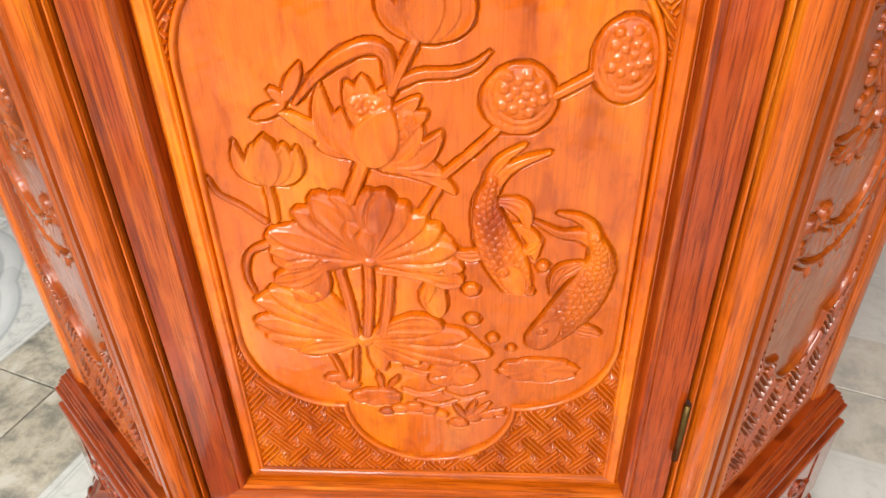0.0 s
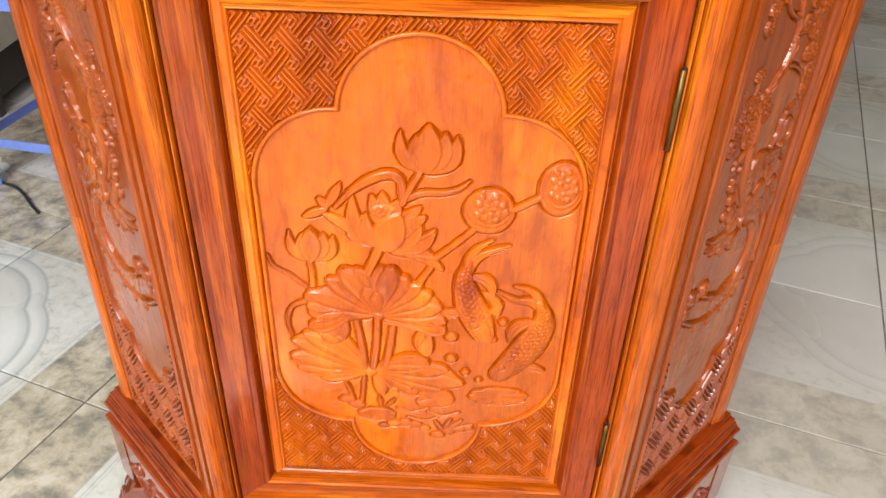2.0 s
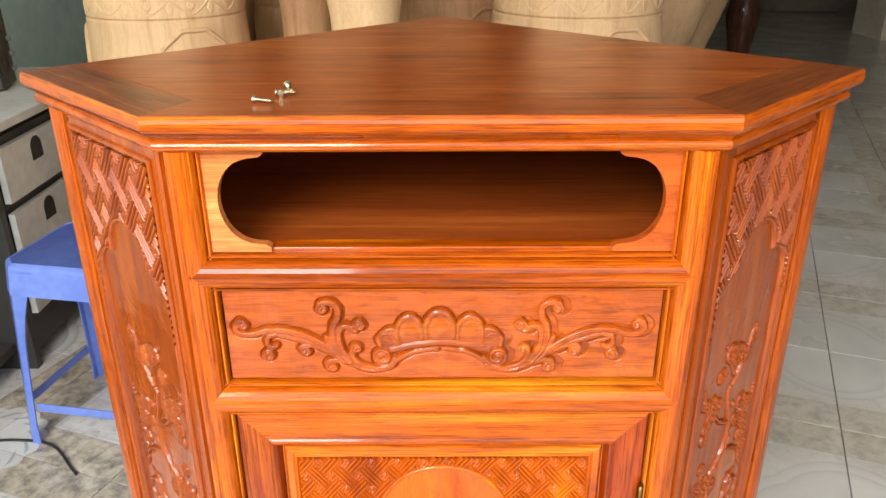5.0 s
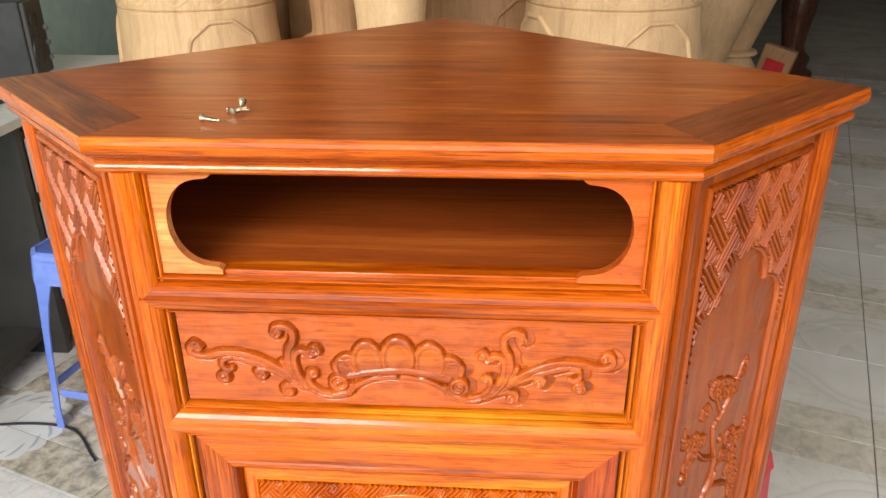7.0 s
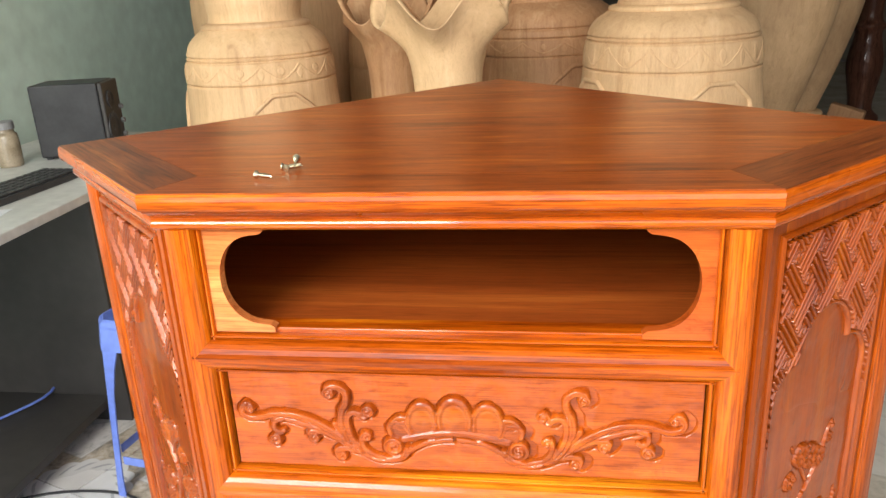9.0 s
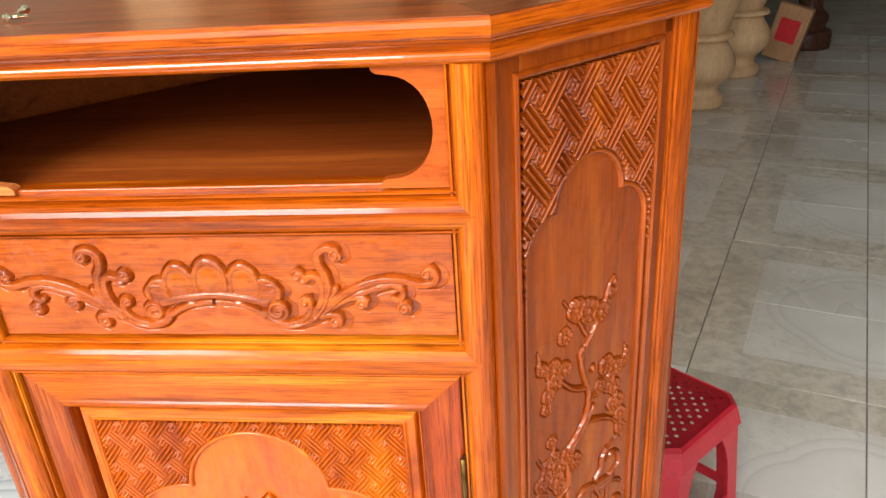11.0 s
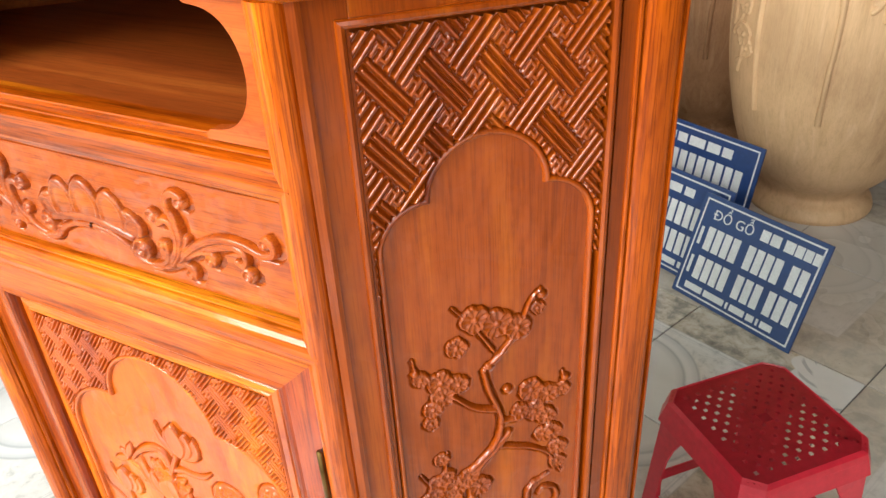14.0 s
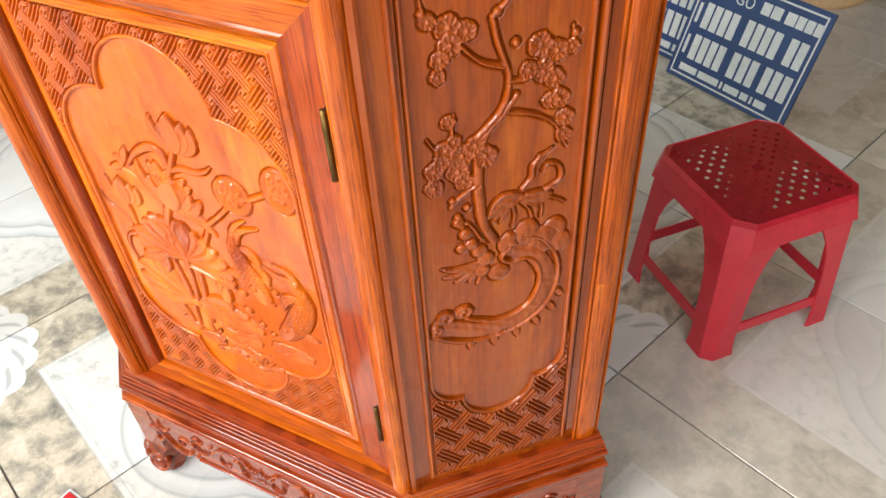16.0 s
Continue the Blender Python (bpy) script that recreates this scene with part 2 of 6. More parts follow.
def tube(points, radius, sides=8, per=6):
    """A round bar along a smooth line."""
    pts = [Vector(p) for p in curve_points(points, per)]
    bm = bmesh.new()
    rings = []
    for i, p in enumerate(pts):
        d = (pts[min(i + 1, len(pts) - 1)] - pts[max(i - 1, 0)]).normalized()
        u = d.orthogonal().normalized() if i == 0 else (u - d * u.dot(d)).normalized()
        w = d.cross(u)
        rings.append([bm.verts.new(p + radius * (math.cos(2 * math.pi * k / sides) * u + math.sin(2 * math.pi * k / sides) * w)) for k in range(sides)])
    for a, b in zip(rings, rings[1:]):
        for k in range(sides):
            bm.faces.new((a[k], a[(k + 1) % sides], b[(k + 1) % sides], b[k]))
    bm.faces.new(rings[0][::-1])
    bm.faces.new(rings[-1])
    return bm


# ---- the room ----
def structure(name, bm, mat, label):
    ob = part(name, bm, mat, None)
    return tagged(ob, label, kind="structure")


# dark brown in place of mint: the deep room's shade put into the colour
dim_wall = mottled("shade_toned_plaster", (0.12, 0.10, 0.075), (0.20, 0.17, 0.13), 1.2, 0.7)
structure("ground", block(-60, 60, -60, 60, -0.4, -0.035), concrete, "grey concrete ground outside the shop")
structure("wall_west", block(-2.02, -1.87, -2.7, 9.95, -0.01, 3.2), plaster_mint, "mint green painted plaster wall")
structure("wall_north", block(-1.87, 6.5, 9.8, 9.95, -0.01, 3.2), dim_wall, "wall at the far end, coloured dark brown for shade")
structure("wall_east", block(6.5, 6.65, -2.7, 9.95, -0.01, 3.2), dim_wall, "side wall of the deep room, coloured dark brown for shade")
# the ceiling is never in view; it is added to close the room's light
structure("ceiling", block(-2.02, 6.65, -2.7, 9.95, 3.2, 3.35), ceiling_paint, "unseen ceiling, greyed to limit bounced light")
structure("wall_south_lintel", block(-1.87, 6.5, -2.35, -2.2, 2.85, 3.2), plaster_mint, "mint painted lintel over the shop front")
structure("wall_south", block(3.0, 6.5, -2.35, -2.2, -0.01, 2.85), plaster_mint, "mint painted wall beside the shop opening")
structure("pillar", block(4.35, 4.95, 7.3, 7.9, -0.003, 3.2, 0.01), mottled("cream_plaster", (0.56, 0.48, 0.36), (0.66, 0.58, 0.46), 2.0, 0.7), "cream painted square pillar")


# ---- the carved corner cabinet ----
cabinet = thing("corner_cabinet", "glossy orange rosewood corner cabinet with carved panels on tiled floor", "cabinet")
# plan: front, two wings at 45 degrees, a right-angled back
FX, BX, BY, APEX = 0.2175, 0.3802, 0.1627, 0.5430
BODY_LINES = [((0, -1), 0.0), ((1, -1), FX), ((1, 1), APEX), ((-1, 1), APEX), ((-1, -1), FX)]


def plan_ring(front, side, back):
    """The five corners of the body's plan, its edges moved out by front, side and back."""
    lines = []
    for (nx, ny), c in BODY_LINES:
        n = math.hypot(nx, ny)
        out = front if nx == 0 else side if ny < 0 else back
        lines.append((nx / n, ny / n, c / n + out))
    pts = []
    for i in range(5):
        a1, b1, c1 = lines[i - 1]
        a2, b2, c2 = lines[i]
        d = a1 * b2 - a2 * b1
        pts.append(((c1 * b2 - c2 * b1) / d, (a1 * c2 - a2 * c1) / d))
    return pts


def moulded_slab(profile, side, back):
    """A solid on the cabinet's plan; profile: (out, z) pairs from the bottom up; wings and backs get their share of out."""
    bm = bmesh.new()
    rings = [[bm.verts.new((x, y, z)) for x, y in plan_ring(out, out * side, out * back)] for out, z in profile]
    for lo, hi in zip(rings, rings[1:]):
        for i in range(5):
            bm.faces.new((lo[i], lo[(i + 1) % 5], hi[(i + 1) % 5], hi[i]))
    bm.faces.new(rings[0][::-1])
    bm.faces.new(rings[-1])
    return bm


RIGHT_WING = pose((FX + BX) / 2, BY / 2, 0, 0, 0, 45)
LEFT_WING = pose(-(FX + BX) / 2, BY / 2, 0, 0, 0, -45)
WING = math.hypot(BX - FX, BY) / 2

# top with an ogee edge
part("top_moulding", moulded_slab([(0.000, 1.0385), (0.0095, 1.0385)] + [(0.0098 + 0.0042 * math.sin(a), 1.0435 - 0.0042 * math.cos(a)) for a in np.linspace(0.2, 2.9, 8)]
                                  + [(0.0112, 1.0482), (0.0130, 1.0500), (0.0165, 1.0525), (0.0205, 1.0540), (0.0216, 1.0552), (0.0216, 1.0562), (0.0244, 1.0568), (0.0254, 1.0585),
                                     (0.0256, 1.0640), (0.0250, 1.0672), (0.0234, 1.0690), (0.0215, 1.0694)], 0.79, 0.1),
     wood_edge, cabinet, "ogee-moulded edge of the top")


def prism(points, z0, z1):
    bm = bmesh.new()
    lo = [bm.verts.new((x, y, z0)) for x, y in points]
    hi = [bm.verts.new((x, y, z1)) for x, y in points]
    n = len(points)
    for i in range(n):
        bm.faces.new((lo[i], lo[(i + 1) % n], hi[(i + 1) % n], hi[i]))
    bm.faces.new(lo[::-1])
    bm.faces.new(hi)
    return bm


# the top's boards: a front rail, two wing rails mitred to it, and the field between them
rim, rail, field_edge = plan_ring(0.0232, 0.0184, 0.002), plan_ring(-0.0268, -0.0336, 0.002), plan_ring(-0.0272, -0.0340, 0.002)
part("top_front_rail", prism([(rim[0][0] + 0.0003, rim[0][1]), (rim[1][0] - 0.0003, rim[1][1]), (rail[1][0] - 0.0003, rail[1][1]), (rail[0][0] + 0.0003, rail[0][1])], 1.060, 1.0700), wood_top_front, cabinet)
for sx in (-1, 1):
    pts = [(sx * abs(rim[1][0]), rim[1][1]), (sx * abs(rim[2][0]), rim[2][1]), (sx * abs(rail[2][0]), rail[2][1]), (sx * abs(rail[1][0]), rail[1][1])]
    turn = Matrix.Rotation(radians(-45 * sx), 2)
    local = [tuple(turn @ Vector(p)) for p in pts]
    part("top_wing_rail", prism(local[::sx], 1.060, 1.0700), wood_top_wing, cabinet, "darker strongly figured wing rail of the top", pose(0, 0, 0, 0, 0, 45 * sx))
part("top_board", prism(field_edge, 1.060, 1.0700), wood_top, cabinet, "polished top board with flowing figure")


def cushion(centre, half, height, base=-0.03, bead=0.0028):
    """The section of a frame bar: a cushion with a fine bead along both edges."""
    low = height * 0.10 - 0.0016
    pts = [(base, centre - half), (height * 0.12, centre - half), (height * 0.28, centre - half + bead * 0.3), (height * 0.28, centre - half + bead * 0.75), (low, centre - half + bead)]
    inner = half - bead * 1.25
    for k in range(11):
        a = math.pi * k / 10
        pts.append((low + (height - low) * math.sin(a) ** 0.8, centre - inner * math.cos(a)))
    pts += [(low, centre + half - bead), (height * 0.28, centre + half - bead * 0.75), (height * 0.28, centre + half - bead * 0.3), (height * 0.12, centre + half), (base, centre + half)]
    return pts


# front frame: posts and cushion rails
for sx in (-1, 1):
    part("corner_post", extrude_profile(cushion(sx * 0.2030, 0.0155, 0.0125), 0.206, 1.0385, "z"), wood_z, cabinet)
for z in (0.933, 0.8095):
    part("rail", extrude_profile(cushion(z, 0.0165, 0.0125), -0.2055, 0.2055, "x"), wood_x, cabinet)

# carcass inside: back boards, shelf, partition
part("shelf", prism([(-0.19, 0.012), (0.19, 0.012), (0.35, 0.165), (0.0, 0.51), (-0.35, 0.165)], 0.934, 0.946), wood_inner, cabinet, "inner shelf board of the open compartment")
part("shelf_lip", block(-0.187, 0.187, 0.004, 0.016, 0.9465, 0.9535, 0.001), wood_x, cabinet)
for sx in (-1, 1):
    part("back_board", prism([(0, APEX), (sx * BX, BY), (sx * (BX - 0.012), BY), (0, APEX - 0.012)][::sx], 0.20, 1.0385), wood_inner, cabinet)
part("bottom_board", prism([(-0.2, 0.01), (0.2, 0.01), (0.355, 0.163), (0.0, 0.512), (-0.355, 0.163)], 0.205, 0.217), wood_inner, cabinet)


def bracket_outline(sx):
    """The cut-out side piece of the open compartment, as an outline in x and z."""
    zc, hz = 0.9945, 0.0435
    pts = [(0.1875, zc - hz), (0.139, zc - hz), (0.139, zc - hz + 0.004), (0.1425, zc - hz + 0.0065)]
    for k in range(1, 20):
        a = -math.pi / 2 + math.pi * k / 20
        pts.append((0.1435 + 0.0345 * max(math.cos(a), 0) ** 0.8, zc + 0.0365 * math.sin(a)))
    pts += [(0.1425, zc + hz - 0.0065), (0.139, zc + hz - 0.004), (0.139, zc + hz), (0.1875, zc + hz)]
    return [(sx * x, z) for x, z in pts]


def plate(outline, y0, y1, bevel=0.0):
    """A flat piece cut to an outline in x and z."""
    bm = bmesh.new()
    f = [bm.verts.new((x, y0, z)) for x, z in outline]
    b = [bm.verts.new((x, y1, z)) for x, z in outline]
    n = len(outline)
    front = bm.faces.new(f)
    bm.faces.new(b[::-1])
    for i in range(n):
        bm.faces.new((f[i], f[(i + 1) % n], b[(i + 1) % n], b[i]))
    if bevel:
        bmesh.ops.bevel(bm, geom=list(front.edges), offset=bevel, segments=2, profile=0.5, affect="EDGES")
    return bm


for sx in (-1, 1):
    part("cutout_bracket", plate(bracket_outline(sx), 0.0, 0.009), wood_pale_sheen if sx < 0 else wood_burl, cabinet, "pale cut-out bracket of the open compartment, sheen in its colour" if sx < 0 else "reddish burl cut-out bracket of the open compartment")

# drawer
drawer = part("drawer", block(-0.1866, 0.1866, 0.0048, 0.018, 0.8270, 0.9155, 0.0008), wood_drawer, cabinet, "drawer front with carved acanthus scrolls")
part("drawer_box", block(-0.17, 0.17, 0.018, 0.20, 0.835, 0.905), wood_inner, drawer)

# door: mitred frame, inner moulding and raised panel border
DX, DZ0, DZ1 = 0.1865, 0.2085, 0.7905


def frame_ring(rings, mat, name, parent, m=None, label=""):
    """Four mitred members; rings: (x half-width, z low, z high, y) from outside to inside."""
    for side in range(4):
        bm = bmesh.new()
        strips = []
        for hx, lo, hi, y in rings:
            c = [(-hx, lo), (hx, lo), (hx, hi), (-hx, hi)]
            a, b = c[side], c[(side + 1) % 4]
            strips.append((bm.verts.new((a[0], y, a[1])), bm.verts.new((b[0], y, b[1]))))
        for (a1, b1), (a2, b2) in zip(strips, strips[1:]):
            bm.faces.new((a1, b1, b2, a2))
        bm.faces.new((strips[0][0], strips[0][1], strips[-1][1], strips[-1][0]))
        bm.faces.new([s[0] for s in strips])
        bm.faces.new([s[1] for s in strips][::-1])
        part(name, bm, mat[side % 2], parent, label, m)


door = part("door", block(-0.15, 0.15, 0.0105, 0.016, 0.245, 0.765), wood_panel, cabinet, "cabinet door with a carved lotus panel")


def inset(d, y):
    return (DX - d, DZ0 + d, DZ1 - d, y)


frame_ring([inset(0, 0.018), inset(0, 0.0025), inset(0.0012, 0.001), inset(0.027, 0.0), inset(0.0290, -0.0012), inset(0.0315, -0.0016), inset(0.0335, -0.0004), inset(0.0350, 0.004),
            inset(0.0365, 0.0115), inset(0.0365, 0.018)], (wood_x, wood_red), "door_frame_bar", door)
frame_ring([inset(0.0366, 0.0115), inset(0.0385, 0.0095), inset(0.0395, 0.0060), inset(0.041, 0.0045), inset(0.0465, 0.0040), inset(0.0478, 0.0052), inset(0.0488, 0.0040),
            inset(0.0500, 0.0036), inset(0.0510, 0.0050), inset(0.0520, 0.0105)], (wood_x, wood_panel), "panel_border", door)
for z0, z1 in ((0.648, 0.713), (0.292, 0.352)):
    h = part("hinge", lathe([(0.0005, z0), (0.0026, z0 + 0.0008), (0.0026, z1 - 0.0008), (0.0005, z1)], 14), brass, door, "aged brass butt hinge", pose(0.1852, -0.0042, 0), True)
    # dark strip beside the barrel, painted shade of the hinge slot
    part("hinge_leaf", block(0.1852, 0.1878, -0.0040, 0.001, z0, z1), shadow_gap, door)

# base: stepped plinth
def beads(*rows):
    """A stack of half-round beads: (out, z centre, radius) from the bottom up."""
    pts = []
    for out, z, r in rows:
        pts += [(out - r * 0.75 + r * 0.75 * math.cos(a), z + r * math.sin(a)) for a in np.linspace(-1.35, 1.35, 7)]
    return pts


part("plinth", moulded_slab([(0.028, 0.1585)] + beads((0.0325, 0.1635, 0.0045)) + [(0.0230, 0.1686), (0.0225, 0.1755), (0.0235, 0.1785), (0.0262, 0.1815)]
                            + beads((0.0285, 0.1858, 0.0036), (0.0235, 0.1912, 0.0017), (0.0205, 0.1950, 0.0017), (0.0175, 0.1990, 0.0019)) + [(0.0135, 0.2012), (0.0095, 0.2030), (0.0085, 0.2065), (0.0, 0.2065)], 0.8, 0.2),
     wood_base, cabinet, "stepped and reeded plinth")


def apron_outline(half, z_top=0.1595):
    pts = []
    for k in range(49):
        u = k / 48
        s = abs(1 - 2 * u)
        x = half * (1 - 2 * u)
        z = 0.0825
        if s > 0.52:
            w = (s - 0.52) / 0.48
            z = 0.0825 - 0.004 * math.sin(min(w * 2.2, 1) * math.pi) + 0.034 * max(w - 0.35, 0) / 0.65
        pts.append((x, z))
    return [(-half, z_top), (half, z_top)] + [(x, z) for x, z in pts]


part("apron", plate(apron_outline(0.1915), -0.0285, -0.010, 0.0008), wood_base, cabinet, "carved apron between the front feet")
for wing, m in (("right", RIGHT_WING), ("left", LEFT_WING)):
    half = WING - 0.030
    part("wing_apron", plate(apron_outline(half), -0.0228, -0.006, 0.0008), wood_base, cabinet, "carved apron under the wing", m)


def leg_block(sx, front):
    if front:
        a = plan_ring(0.0295, 0.0238, 0)
        c = Vector(a[1] if sx > 0 else a[0])
        c = Vector((sx * abs(c.x), c.y))
        d1, d2 = Vector((-sx, 0)), Vector((sx, 1)).normalized()
    else:
        a = plan_ring(0.0295, 0.0238, 0.004)
        c = Vector((sx * abs(a[2][0]), a[2][1]))
        d1, d2 = Vector((-sx, -1)).normalized(), Vector((-sx, 1)).normalized()
    p = [c, c + d2 * 0.036, c + d2 * 0.036 + d1 * 0.03, c + d1 * 0.036]
    return [(v.x, v.y) for v in p], c, (d1 + d2).normalized() if front else (d1 + d2).normalized()




def scroll_foot(mid, inward, parent):
    """A rolled foot: a curled block with two buttoned volutes side by side on its brow."""
    across = Vector((-inward.y, inward.x))
    bm = bmesh.new()
    # body: a side view (out, z) swept across the corner, swelling in the middle
    prof = [(-0.030, 0.066), (-0.004, 0.066), (0.006, 0.056), (0.014, 0.050), (0.021, 0.040), (0.0235, 0.026), (0.020, 0.010), (0.010, 0.001), (-0.004, 0.0), (-0.013, 0.006), (-0.016, 0.018), (-0.020, 0.034), (-0.032, 0.048)]
    rings = []
    for w in np.linspace(-1, 1, 9):
        k = 1 - 0.16 * abs(w) ** 3
        ring = []
        for o, z in prof:
            q = mid - inward * (o * k) + across * (0.029 * w)
            ring.append(bm.verts.new((q.x, q.y, 0.0 + z * (0.94 + 0.06 * (1 - abs(w))))))
        rings.append(ring)
    n = len(prof)
    for lo, hi in zip(rings, rings[1:]):
        for i in range(n):
            bm.faces.new((lo[i], lo[(i + 1) % n], hi[(i + 1) % n], hi[i]))
    bm.faces.new(rings[0][::-1])
    bm.faces.new(rings[-1])
    foot = part("scroll_foot", bm, wood_base, parent, "rolled scroll foot", smooth=False)
    # buttoned volutes
    for w in (-1, 1):
        face = (across * w * 0.55 - inward).normalized()
        c = mid - inward * 0.012 + across * (0.0165 * w)
        rot = Vector((face.x, face.y, 0.25)).to_track_quat("Z", "Y").to_matrix().to_4x4()
        prof2 = [(0.0185, 0.0), (0.0195, 0.004), (0.0185, 0.009), (0.0155, 0.0115), (0.0125, 0.0095), (0.0115, 0.0085), (0.0095, 0.0115), (0.006, 0.0145), (0.0008, 0.0155)]
        bm = lathe([tuple(q) for q in curve_points(prof2, 3)], 28)
        bmesh.ops.transform(bm, matrix=Matrix.Translation((c.x, c.y, 0.0245)) @ rot, verts=bm.verts)
        low = min(v.co.z for v in bm.verts)
        bmesh.ops.translate(bm, verts=bm.verts, vec=(0, 0, max(0, 0.001 - low)))
        part("volute", bm, wood_base, parent, smooth=True)


for sx in (-1, 1):
    for front in (True, False):
        pts, corner, inward = leg_block(sx, front)
        leg = part("leg", prism(pts[::sx] if front else pts, 0.062, 0.1590), wood_base, cabinet)
        scroll_foot(corner + inward * 0.020, inward, leg)

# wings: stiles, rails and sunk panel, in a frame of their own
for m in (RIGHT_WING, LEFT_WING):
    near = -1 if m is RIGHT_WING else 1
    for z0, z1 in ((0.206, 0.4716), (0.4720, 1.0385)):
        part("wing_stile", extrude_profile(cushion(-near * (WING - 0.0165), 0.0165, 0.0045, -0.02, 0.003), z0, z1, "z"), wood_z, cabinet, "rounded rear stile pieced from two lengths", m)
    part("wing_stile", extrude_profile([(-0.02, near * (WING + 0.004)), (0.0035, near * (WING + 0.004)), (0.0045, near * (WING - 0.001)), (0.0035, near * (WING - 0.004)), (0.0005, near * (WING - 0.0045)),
                                        (-0.001, near * (WING - 0.028)), (-0.02, near * (WING - 0.028))], 0.206, 1.0385, "z"), wood_side_shaded, cabinet, "", m)
    part("wing_stile", extrude_profile([(-0.02, -near * 0.0725), (-0.001, -near * 0.0725), (-0.001, -near * (WING - 0.033)), (-0.02, -near * (WING - 0.033))], 0.206, 1.0385, "z"), wood_side_shaded, cabinet, "", m)
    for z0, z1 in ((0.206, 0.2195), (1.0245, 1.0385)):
        part("wing_rail", block(-WING + 0.028, WING - 0.028, 0.001, 0.012, z0, z1, 0.001), wood_side_shaded, cabinet, "", m)
    part("wing_panel", block(-0.0915, 0.0915, 0.0056, 0.012, 0.214, 1.028), wood_side_shaded, cabinet, "carved panel with blossoming branch and bird, its wood toned darker for shade", m)


# ---- carving: raised motifs on the panels, in millimetres of the panel's face ----
class Carving:
    """A patch of raised wood over a rectangle of the face; every stroke lies over the ones before it."""

    def __init__(self, x0, x1, z0, z1, step=0.9):
        self.x, self.z = np.arange(x0, x1 + step, step), np.arange(z0, z1 + step, step)
        self.X, self.Z = np.meshgrid(self.x, self.z)
        self.h = np.zeros_like(self.X)

    def over(self, mask, height):
        self.h = np.where(mask, np.maximum(height, 0.25), self.h)

    def raise_to(self, mask, height):
        self.h = np.where(mask, np.maximum(height, self.h), self.h)

    def along(self, points, per=10):
        """For every place: the distance to the line, and how far along it (0 to 1) the nearest point is."""
        c = curve_points(points, per)
        best, at = np.full(self.X.shape, 1e9), np.zeros(self.X.shape)
        n = len(c) - 1
        for i in range(n):
            a, d = c[i], c[i + 1] - c[i]
            t = np.clip(((self.X - a[0]) * d[0] + (self.Z - a[1]) * d[1]) / max(d @ d, 1e-9), 0, 1)
            e = np.hypot(self.X - a[0] - t * d[0], self.Z - a[1] - t * d[1])
            near = e < best
            best, at = np.where(near, e, best), np.where(near, (i + t) / n, at)
        return best, at

    def stroke(self, points, w0, w1, h, groove=0.0, swell=0.0):
        d, t = self.along(points)
        w = w0 + (w1 - w0) * t + swell * np.sin(np.pi * t)
        q = np.clip(d / w, 0, 1)
        height = h * np.sqrt(1 - q ** 2) * (0.55 + 0.45 * w / max(w0, w1)) - groove * np.exp(-(q / 0.22) ** 2)
        self.over(d < w, height)
        return self

    def knob(self, x, z, r, h, rz=None):
        q = np.hypot((self.X - x) / r, (self.Z - z) / (rz or r))
        self.over(q < 1, h * np.sqrt(np.clip(1 - q ** 2, 0, 1)))
        return self

    def volute(self, x, z, r, h, turn=1, start=0.0):
        """A rolled end: a ball with a spiral groove."""
        dx, dz = self.X - x, self.Z - z
        q, a = np.hypot(dx, dz) / r, np.arctan2(dz, dx)
        spiral = np.cos(2 * np.pi * q * 1.5 - turn * (a - start))
        self.over(q < 1, h * (0.75 + 0.3 * spiral) * np.clip((1 - q ** 2) * 4, 0, 1) ** 0.5)
        return self

    def petal(self, base, tip, width, h, cup=0.5, ribs=0.0, bend=0.0, sharp=1.0, power=0.7):
        b, t = np.array(base, float), np.array(tip, float)
        d = t - b
        n = np.hypot(*d)
        u = ((self.X - b[0]) * d[0] + (self.Z - b[1]) * d[1]) / n ** 2
        v = (-(self.X - b[0]) * d[1] + (self.Z - b[1]) * d[0]) / n - bend * n * u * (1 - u) * 4
        hw = width * np.sin(np.pi * np.clip(u, 0, 1) ** sharp) ** power + 1e-6
        q = np.abs(v) / hw
        mask = (u > 0) & (u < 1) & (q < 1)
        edge = np.clip((1 - q) * 6, 0, 1) ** 0.4
        rim = np.maximum(q, (u - 0.5) / 0.5) if power < 0.65 else q
        height = h * ((1 - cup) + cup * np.clip(rim, 0, 1) ** 2) * edge * (0.5 + 0.5 * np.clip(u, 0, 1)) + ribs * np.cos(q * 7) * edge
        self.over(mask, height)
        return self

    def frill(self, centre, radii, angles, h, lobes, veins=11, dish=0.5):
        """A lotus leaf: a scalloped fan between two angles, with veins out from its heart."""
        dx, dz = (self.X - centre[0]) / radii[0], (self.Z - centre[1]) / radii[1]
        r, a = np.hypot(dx, dz), np.degrees(np.arctan2(dz, dx))
        a = np.where(a < angles[0], a + 360, a)
        s = (a - angles[0]) / (angles[1] - angles[0])
        rim = 0.86 + 0.14 * np.abs(np.sin(np.pi * s * lobes)) ** 0.6
        q = r / rim
        mask = (s > 0) & (s < 1) & (q < 1)
        wave = np.abs(np.sin(np.pi * s * lobes))
        edge = np.clip((1 - q) * 9, 0, 1) ** 0.5 * np.clip(np.minimum(s, 1 - s) * 22, 0, 1) ** 0.5
        height = h * edge * (0.45 + dish * q ** 1.5 * (0.35 + 0.65 * wave)) + 0.35 * np.cos(2 * np.pi * s * veins) * edge * q
        self.over(mask, height)
        return self

